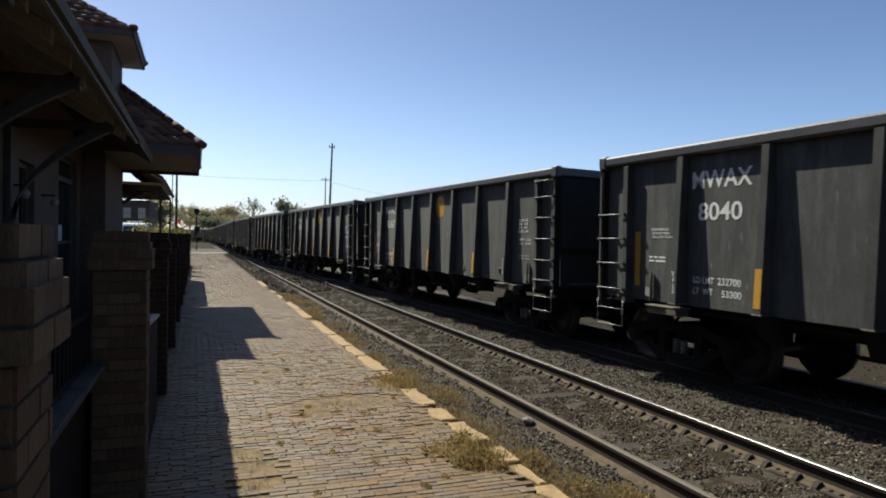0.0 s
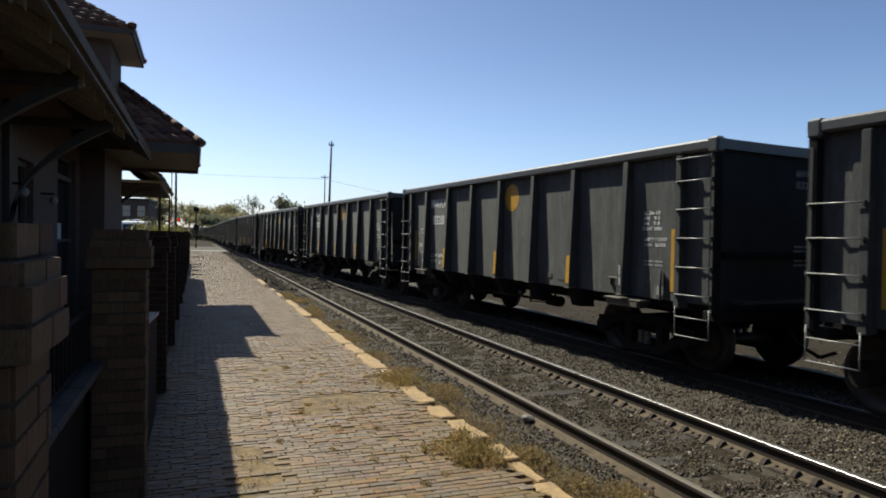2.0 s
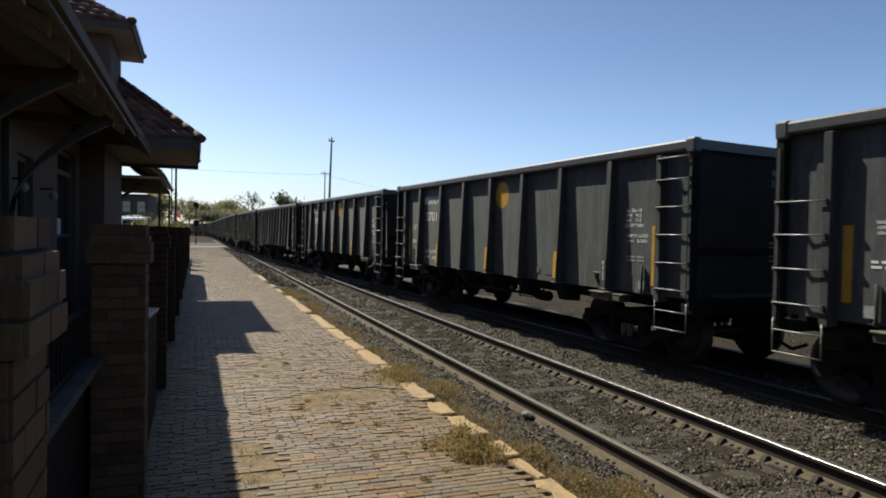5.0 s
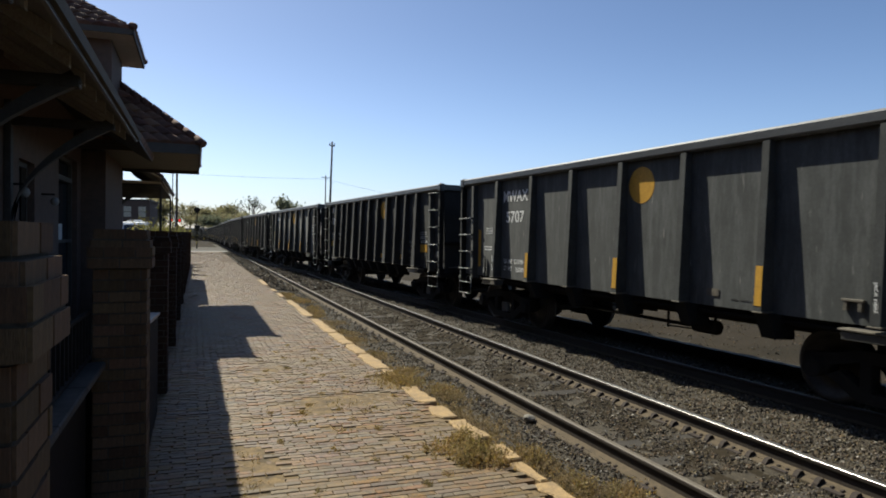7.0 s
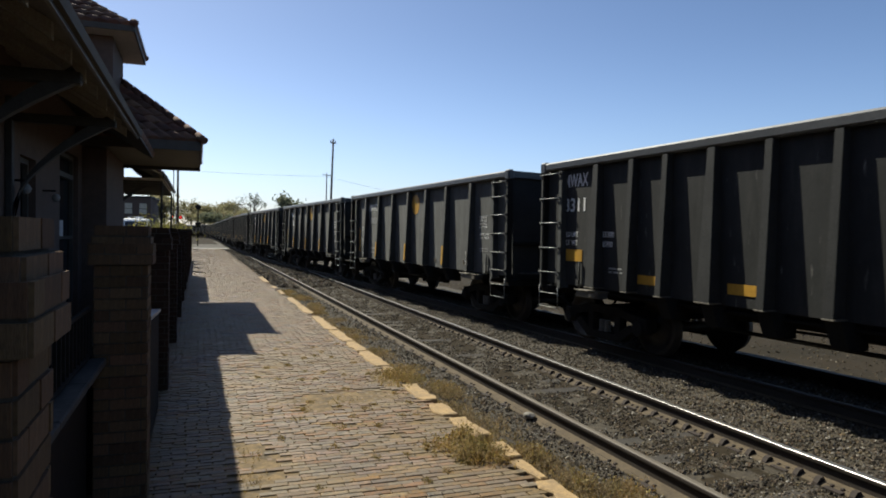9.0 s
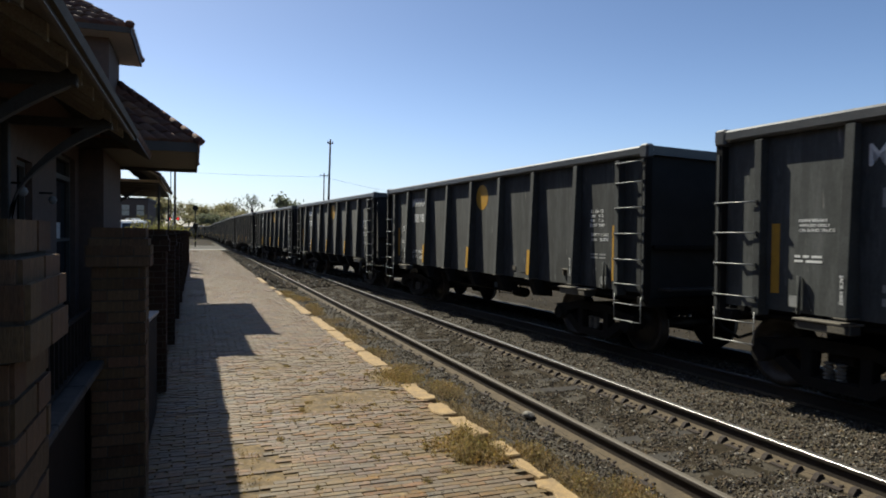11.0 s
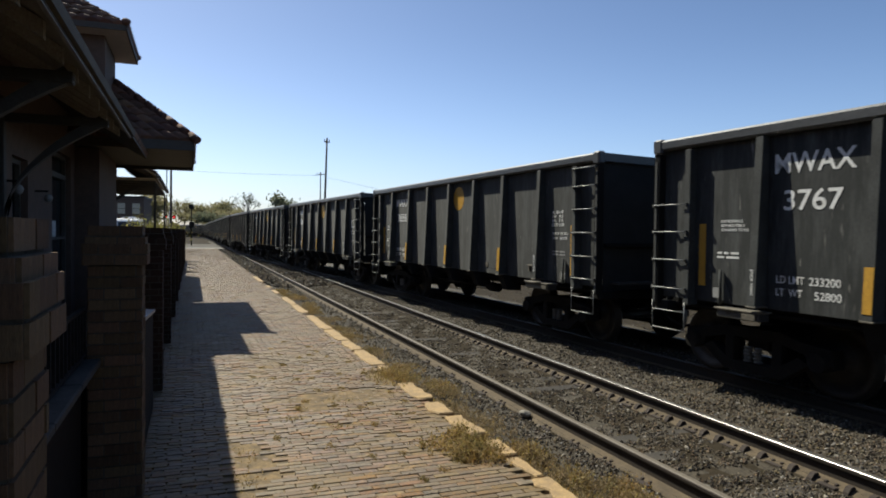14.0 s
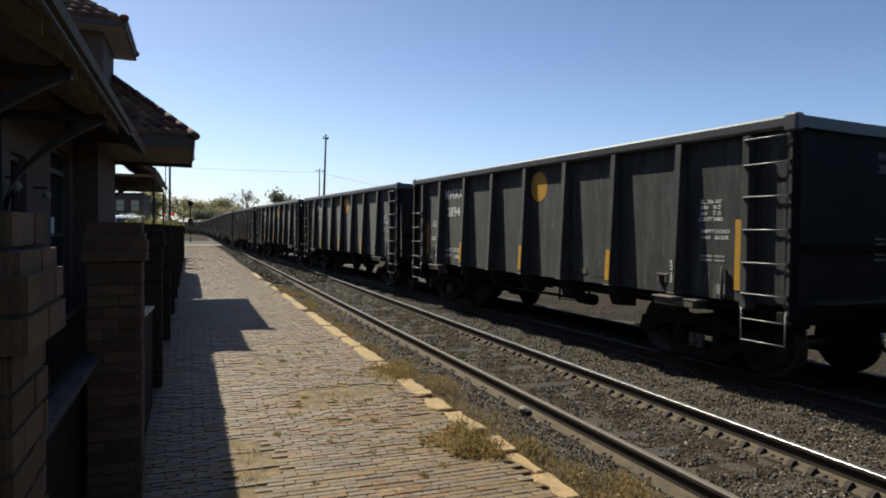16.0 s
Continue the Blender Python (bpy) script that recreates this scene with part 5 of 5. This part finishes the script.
# long lower roof on both sides of the bay
for ya, yb in ((-9.6, 12.5), (21.7, 31.2)):
    slab(station, "roof_deck", [(EAVE_X, ya, EAVE_Z), (EAVE_X, yb, EAVE_Z), (-5.0, yb, EAVE_Z + 2.3), (-5.0, ya, EAVE_Z + 2.3)], 0.05, M_DECK if ya < 0 else M_SOFFIT, "timber soffit boards")
    tile_roof(station, ((EAVE_X, ya, EAVE_Z + 0.004), (EAVE_X, yb, EAVE_Z + 0.004), (-5.0, ya, EAVE_Z + 2.304), (-5.0, yb, EAVE_Z + 2.304)), 12)
    part("fascia", boxed(EAVE_X + 0.02, EAVE_X + 0.048, ya, yb, EAVE_Z - 0.11, EAVE_Z + 0.0), M_TRIM, station)
    bm = bmesh.new()
    prism(bm, [(EAVE_X + 0.051, EAVE_Z - 0.09), (EAVE_X + 0.095, EAVE_Z - 0.09), (EAVE_X + 0.12, EAVE_Z - 0.02), (EAVE_X + 0.108, EAVE_Z - 0.02), (EAVE_X + 0.088, EAVE_Z - 0.078), (EAVE_X + 0.051, EAVE_Z - 0.078)], "y", ya, yb)
    part("gutter", bm, M_FASCIA, station, "grey metal gutter")
    # Added pale strip: the bright highlight along the gutter, put into its colour.
    part("highlight_strip", boxed(EAVE_X + 0.016, EAVE_X + 0.049, ya, yb, EAVE_Z - 0.124, EAVE_Z - 0.113), M_GUTTER_GLINT, station, "added pale strip standing for the gutter's highlight")
    y = ya + 0.4
    while y < yb - 0.2:
        slab(station, "rafter", [(EAVE_X - 0.10, y, EAVE_Z - 0.01), (EAVE_X - 0.10, y + 0.09, EAVE_Z - 0.01), (-2.4, y + 0.09, EAVE_Z + 0.79), (-2.4, y, EAVE_Z + 0.79)], 0.14, M_DECK)
        y += 0.85
    for y in [v for v in (1.0, 4.9, 7.6, 10.6, 13.2, 25.0) if ya < v < yb]:
        wx = WALL_X if y < 21 else WING_X
        arc = [(wx + 0.06 + 1.3 * (k / 9) ** 1.6, 1.95 + 1.45 * (k / 9) ** 0.75) for k in range(10)]
        thick = [(a + 0.03 - 0.12 * (k / 9), b + 0.02 + 0.11 * (k / 9)) for k, (a, b) in enumerate(arc)]
        part("bracket", prism(bmesh.new(), arc + thick[::-1], "y", y - 0.06, y + 0.06), M_TRIM, station, "curved dark timber eave bracket")
        part("wall_post", boxed(wx + 0.003, wx + 0.09, y - 0.07, y + 0.07, 1.8, 3.7, 0.01), M_TRIM, station)
        part("tie_beam", boxed(wx + 0.09, EAVE_X - 0.1, y - 0.07, y + 0.07, 3.36, 3.48, 0.01), M_TRIM, station)

for i in range(8):
    y = 21.9 + i * 1.17
    part("soffit_board", boxed(WING_X + 0.003, EAVE_X - 0.04, y, y + 0.95, 3.44, 3.47), M_SOFFIT, station, "pale soffit boarding")
    part("joist", boxed(WING_X + 0.003, EAVE_X - 0.04, y + 0.96, y + 1.16, 3.38, 3.5), M_TRIM, station)

# Added roof piece hidden behind the eave, placed to keep sun off the platform.
slab(station, "roof_deck", [(-0.94, 12.5, EAVE_Z - 0.034), (-0.94, 16.4, EAVE_Z - 0.034), (-5.0, 16.4, EAVE_Z + 2.3), (-5.0, 12.5, EAVE_Z + 2.3)], 0.05, M_TRIM)
tile_roof(station, ((-0.94, 12.5, EAVE_Z - 0.03), (-0.94, 16.4, EAVE_Z - 0.03), (-5.0, 12.5, EAVE_Z + 2.304), (-5.0, 16.4, EAVE_Z + 2.304)), 11)

# projecting bay with a hipped roof, and the upper storey behind it
BX, BZ, BY0, BY1 = 0.06, 3.90, 16.0, 21.6
part("bay_wall", boxed(WALL_X + 0.003, -1.95, 17.0, 20.6, 0.0, 3.75), M_WALL, station)
K = 1.9
hip = BZ + K * 0.82
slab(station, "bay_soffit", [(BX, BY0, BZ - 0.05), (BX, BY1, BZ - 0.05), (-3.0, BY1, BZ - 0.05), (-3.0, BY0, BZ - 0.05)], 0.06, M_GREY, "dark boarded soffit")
tile_roof(station, ((BX, BY0, BZ), (BX, BY1, BZ), (BX - K, BY0 + K, hip), (BX - K, BY1 - K, hip)), 8)
tile_roof(station, ((-3.0, BY0, BZ), (BX, BY0, BZ), (-3.0, BY0 + K, hip), (BX - K, BY0 + K, hip)), 8)
tile_roof(station, ((BX, BY1, BZ), (-3.0, BY1, BZ), (BX - K, BY1 - K, hip), (-3.0, BY1 - K, hip)), 8)
bm = bmesh.new()
for i in range(9):
    u = i / 8
    lathe(bm, [(-0.14, 0.09), (0.14, 0.075)], 8, "z", Matrix.Translation((BX - K * u, BY0 + K * u, BZ + K * 0.82 * u + 0.09)) @ Matrix.Rotation(radians(-55), 4, Vector((1, 1, 0))))
part("hip_tiles", bm, M_TILE, station, "rounded clay hip tiles")
for a, b, c, d in ((BX - 0.03, BX + 0.003, BY0, BY1), (-3.0, BX - 0.03, BY0 - 0.003, BY0 + 0.03), (-3.0, BX - 0.03, BY1 - 0.03, BY1 + 0.003)):
    part("fascia", boxed(a, b, c, d, BZ - 0.205, BZ + 0.01), M_FASCIA, station)
UX, UZ, UY0, UY1 = -1.27, 6.2, 15.6, 18.7
for kx, ky, kz in ((UX, UY0, UZ), (UX, UY1, UZ), (BX, BY0, BZ), (BX, BY1, BZ)):
    bm = bmesh.new()
    bmesh.ops.create_icosphere(bm, subdivisions=2, radius=0.10)
    for v in bm.verts:
        v.co.z *= 0.8
    part("corner_tile", bm, M_TILE, station, "rounded clay corner tile", pose(kx - 0.02, ky, kz + 0.07))
part("upper_wall", boxed(-6.0, -1.75, 16.2, 18.3, 3.9, 6.25), M_WALL, station)
slab(station, "upper_soffit", [(UX, UY0, UZ - 0.05), (UX, UY1, UZ - 0.05), (-7.0, UY1, UZ - 0.05), (-7.0, UY0, UZ - 0.05)], 0.06, M_PALE_SOFFIT, "pale grey boarded soffit")
uk = (UY1 - UY0) / 2
tile_roof(station, ((UX, UY0, UZ), (UX, UY1, UZ), (UX - uk, UY0 + uk - 0.01, UZ + uk * 0.7), (UX - uk, UY1 - uk + 0.01, UZ + uk * 0.7)), 7)
tile_roof(station, ((-7.0, UY0, UZ), (UX, UY0, UZ), (-7.0, UY0 + uk, UZ + uk * 0.7), (UX - uk, UY0 + uk, UZ + uk * 0.7)), 7)
tile_roof(station, ((UX, UY1, UZ), (-7.0, UY1, UZ), (UX - uk, UY1 - uk, UZ + uk * 0.7), (-7.0, UY1 - uk, UZ + uk * 0.7)), 7)
for a, b, c, d in ((UX - 0.03, UX + 0.003, UY0, UY1), (-7.0, UX - 0.03, UY0 - 0.003, UY0 + 0.03), (-7.0, UX - 0.03, UY1 - 0.03, UY1 + 0.003)):
    part("fascia", boxed(a, b, c, d, UZ - 0.115, UZ + 0.01), M_FASCIA, station)


# ---- far things ----
def tree(x, y, height, spread, leaf, leaves, seed, label):
    r = random.Random(seed)
    t = tagged(new("tree"), label, "tree", "trees behind the station")
    t.matrix_basis = pose(x, y, -0.2)
    bm = bmesh.new()
    tips = []

    def limb(p, way, length, rad, depth):
        q = p + way * length
        rod(bm, p, q, rad, rad * 0.65, n=5, caps=False)
        if depth == 0:
            tips.append(q)
            return
        for i in range(r.choice((2, 3, 3))):
            w = (way + Vector((r.gauss(0, 0.55), r.gauss(0, 0.55), r.gauss(0.05, 0.3)))).normalized()
            limb(q, w, length * r.uniform(0.55, 0.85), rad * 0.6, depth - 1)
        if depth < 3:
            tips.append(q)

    limb(Vector((0, 0, 0)), Vector((0.05, 0, 1)), height * (0.16 if leaves > 1000 else 0.27), height * (0.017 if leaves > 700 else 0.024), 4 if leaves > 700 else 6)
    top = max(v.z for v in tips)
    wide = max(max(abs(v.x), abs(v.y)) for v in tips)
    for v in bm.verts:
        v.co.x *= spread / wide
        v.co.y *= spread / wide
        v.co.z *= height / top
    part("trunk", bm, M_BARK, t)
    verts, faces = [], []
    size = 0.34 if leaves > 1000 else 0.26
    for i in range(leaves):
        c = r.choice(tips)
        c = Vector((c.x * spread / wide, c.y * spread / wide, c.z * height / top)) + Vector((r.gauss(0, 1), r.gauss(0, 1), r.gauss(0, 0.8))) * height * (0.085 if leaves > 1500 else 0.06 if leaves > 1000 else 0.03)
        q = Euler((r.uniform(0, 6), r.uniform(0, 6), r.uniform(0, 6))).to_matrix()
        s = size * r.uniform(0.5, 1.3)
        n = len(verts)
        for a, b in ((-1, 0), (0, -0.5), (1, 0), (0, 0.5)):
            verts.append(c + q @ Vector((a * s, b * s, 0)))
        faces.append((n, n + 1, n + 2, n + 3))
    me = bpy.data.meshes.new("crown")
    me.from_pydata(verts, [], faces)
    me.materials.append(leaf)
    part("crown", me, None, t)
    return t


def away(px, dist):
    """A place that far off in the direction across the picture, -1 to 1, as seen at rest."""
    a = radians(20.3) + math.atan(px * math.tan(radians(33.5)))
    return dist * math.sin(a), dist * math.cos(a)


for i, (px, dist, h, sp, leaf, n, label) in enumerate((
        (-0.437, 150, 10.4, 4.2, M_PINE, 150, "nearly bare tall tree with sparse young leaves"),
        (-0.350, 150, 9.2, 3.7, M_PINE, 2200, "dark bushy tree showing above the train"),
        (-0.545, 250, 10.6, 9.0, M_LEAF, 4160, "yellow-green spring tree behind the railway"), (-0.51, 240, 10.6, 9.0, M_LEAF, 4480, "yellow-green spring tree behind the railway"),
        (-0.475, 215, 7.4, 7.0, M_LEAF, 4160, "yellow-green spring tree behind the railway"), (-0.575, 250, 12.6, 8.0, M_LEAF, 900, "thinly leaved spring tree behind the crossing"),
        (-0.60, 245, 11.0, 8.0, M_LEAF, 3520, "yellow-green spring tree behind the crossing"), (-0.635, 150, 8.6, 4.0, M_LEAF, 3520, "yellow-green tree beside the brick building"),
        (-0.45, 200, 7.0, 6.0, M_LEAF, 3520, "yellow-green spring tree behind the railway"),
        (-0.40, 210, 7.5, 7.0, M_PINE, 3520, "dark green tree behind the train"), (-0.53, 265, 9.8, 9.0, M_LEAF, 4160, "yellow-green spring tree behind the railway"),
        (-0.49, 200, 6.6, 7.0, M_PINE, 3520, "low dark green tree behind the railway"), (-0.56, 240, 7.2, 8.0, M_LEAF, 3520, "low yellow-green tree behind the crossing"),
        (-0.43, 175, 5.6, 6.0, M_LEAF, 3200, "low yellow-green tree behind the train"))):
    x, y = away(px, dist)
    tree(x, y, h, sp, leaf, n, 20 + i, label)


def utility_pole(x, y, height, arm):
    p = tagged(new("utility_pole"), "dark wooden utility pole with a crossarm", "utility pole", "utility poles")
    p.matrix_basis = pose(x, y, -0.2, 0, 1.6 if arm < 1.5 else 0.3, 20)
    part("pole", rod(bmesh.new(), (0, 0, 0), (0, 0, height), 0.17, 0.11, n=10), M_POLE, p)
    part("crossarm", boxed(-arm / 2, arm / 2, -0.06, 0.06, height - 0.6, height - 0.45), M_POLE, p)
    for dx in (-0.45, 0.0, 0.45):
        part("insulator", rod(bmesh.new(), (dx * arm, 0, height - 0.45), (dx * arm, 0, height - 0.2), 0.05, n=8), M_SEAT, p)


x, y = away(-0.2605, 90)
utility_pole(x, y, 14.5, 0.8)
x, y = away(-0.269, 150)
utility_pole(x, y, 15.2, 2.0)


def wire(a, b, sag, r=0.02):
    bm = bmesh.new()
    a, b = Vector(a), Vector(b)
    pts = [a.lerp(b, i / 16) - Vector((0, 0, sag * 4 * (i / 16) * (1 - i / 16))) for i in range(17)]
    rings = [[bm.verts.new(p + Vector((0, r * math.cos(k * math.tau / 5), r * math.sin(k * math.tau / 5)))) for k in range(5)] for p in pts]
    for p, q in zip(rings, rings[1:]):
        for k in range(5):
            bm.faces.new((p[k], p[(k + 1) % 5], q[(k + 1) % 5], q[k])).smooth = True
    return tagged(part("overhead_wire", bm, M_IRON), "thin dark overhead wire", "wire", "overhead wires")


x0, y0 = away(-0.62, 150)
x1, y1 = away(-0.269, 150)
x2, y2 = away(0.1, 170)
wire((x0, y0, 14.3), (x1, y1, 14.2), 0.2)
wire((x1, y1, 14.2), (x2, y2, 8.5), 0.6)


def signal(x, y, h):
    s = tagged(new("railway_signal"), "black railway signal mast with a round target head", "railway signal")
    s.matrix_basis = pose(x, y, -0.2)
    part("mast", rod(bmesh.new(), (0, 0, 0), (0, 0, h), 0.075, n=10), M_IRON, s)
    bm = lathe(bmesh.new(), [(-0.06, 0.34), (0.0, 0.34), (0.02, 0.22), (0.3, 0.12)], 20, "y")
    part("target", bm, M_IRON, s, "round black signal target", pose(0, -0.15, h - 0.3))
    part("lamp_case", boxed(-0.3, 0.3, -0.3, 0.1, h - 2.9, h - 2.2, 0.05), M_IRON, s)


signal(0.06, 89.0, 5.3)


def crossing_signal(x, y):
    s = tagged(new("crossing_signal"), "level crossing signal with red lamps and a raised gate arm", "crossing signal")
    s.matrix_basis = pose(x, y, -0.2)
    part("mast", rod(bmesh.new(), (0, 0, 0), (0, 0, 4.2), 0.07, n=10), M_PALE_IRON, s)
    for dx in (-0.44, 0.44):
        part("hood", rod(bmesh.new(), (dx, 0.05, 3.5), (dx, -0.12, 3.5), 0.22, n=16), M_IRON, s)
        part("lamp", rod(bmesh.new(), (dx, -0.121, 3.5), (dx, -0.15, 3.5), 0.13, n=14), M_RED, s, "glowing red warning lamp")
    part("gate_arm", boxed(-0.35, -0.25, -0.04, 0.04, 1.1, 9.8), M_POLE, s, "raised gate arm")
    part("gate_motor", boxed(-0.5, 0.1, -0.3, 0.3, 0.6, 1.3, 0.03), M_PALE_IRON, s)


crossing_signal(-2.2, 80.0)

mast = tagged(new("metal_mast"), "slim dark metal mast beside the level crossing", "mast")
mast.matrix_basis = pose(-1.556, 60.0, -0.2)
part("pole", rod(bmesh.new(), (0, 0, 0), (0, 0, 7.4), 0.10, 0.085, n=12), M_POLE, mast)
part("base", boxed(-0.22, 0.22, -0.22, 0.22, 0.0, 0.35, 0.03), M_CONCRETE, mast, "concrete base")


def far_building():
    b = tagged(new("brick_building"), "two-storey dark brick building with pale windows", "building")
    b.matrix_basis = pose(-11.7, 120.0, -0.2, 0, 0, -4)
    part("wall", boxed(-9, 4.5, 0, 10, 0, 7.2), M_WALL, b)
    part("parapet", boxed(-9.15, 4.65, -0.15, 10.15, 7.2, 7.5), M_TRIM, b)
    for z in (1.4, 4.6):
        for i in range(6):
            xx = -8.2 + i * 2.2
            w = part("window", boxed(xx, xx + 1.1, -0.04, -0.002, z, z + 1.7), M_SOFFIT, b, "pale sash window")
            part("sash_bar", boxed(xx, xx + 1.1, -0.06, -0.041, z + 0.8, z + 0.88), M_TRIM, w)


far_building()


def parked_van(x, y, turn):
    c = tagged(new("parked_van"), "white high-roofed van parked behind the station fence", "van")
    c.matrix_basis = pose(x, y, 0.0, 0, 0, turn)
    bm = bmesh.new()
    prism(bm, [(-2.6, 0.4), (2.5, 0.4), (2.55, 0.9), (2.4, 1.25), (1.7, 1.5), (1.1, 2.7), (0.9, 2.82), (-2.5, 2.85), (-2.6, 2.75)], "y", -0.95, 0.95)
    bmesh.ops.bevel(bm, geom=bm.edges[:], offset=0.07, segments=2, affect="EDGES")
    part("body", bm, M_CARPAINT, c)
    part("windscreen", boxed(-0.012, 0.02, -0.8, 0.8, -0.5, 0.5, 0.0, Matrix.Translation((1.41, 0, 2.1)) @ Matrix.Rotation(-math.atan2(0.6, 1.2), 4, "Y")), M_GLASS, c, "dark windscreen")
    part("roof_bar", boxed(0.2, 0.45, -0.6, 0.6, 2.86, 2.98, 0.02), M_CARPAINT, c)
    for dx in (-1.6, 1.7):
        for dy in (-0.85, 0.85):
            part("wheel", rod(bmesh.new(), (dx, dy - 0.11, 0.35), (dx, dy + 0.11, 0.35), 0.35, n=18), M_IRON, c)


M_CARPAINT = material("white_car_paint", (0.75, 0.76, 0.78), 0.3, 0.0, (0.7, 0.7, 0.72), 2, 0.3, 0.0, 30, spec=0.5)
parked_van(-5.0, 64.0, -90)
shr = [(*away(-0.656 + 0.012 * i, 56), 0.0, 0.7, (0.7, 1.0, 0.85, 0.6)[i]) for i in range(4)]
scrub("shrubs", shr, 2600, 3.0, 0.15, M_SHRUB, 9, "yellow-green leafy shrubs behind the fence", "shrubs")

bm = bmesh.new()
bmesh.ops.create_icosphere(bm, subdivisions=2, radius=0.075)
for v in bm.verts:
    v.co *= 1 + 0.5 * noise.noise(v.co * 9)
    v.co.z *= 0.55
tagged(part("white_rock", bm, M_ROCK, None, "", pose(3.65, 6.93, -0.17, 0, 0, 20)), "pale broken rock lying on the ballast", "rock")

motions()
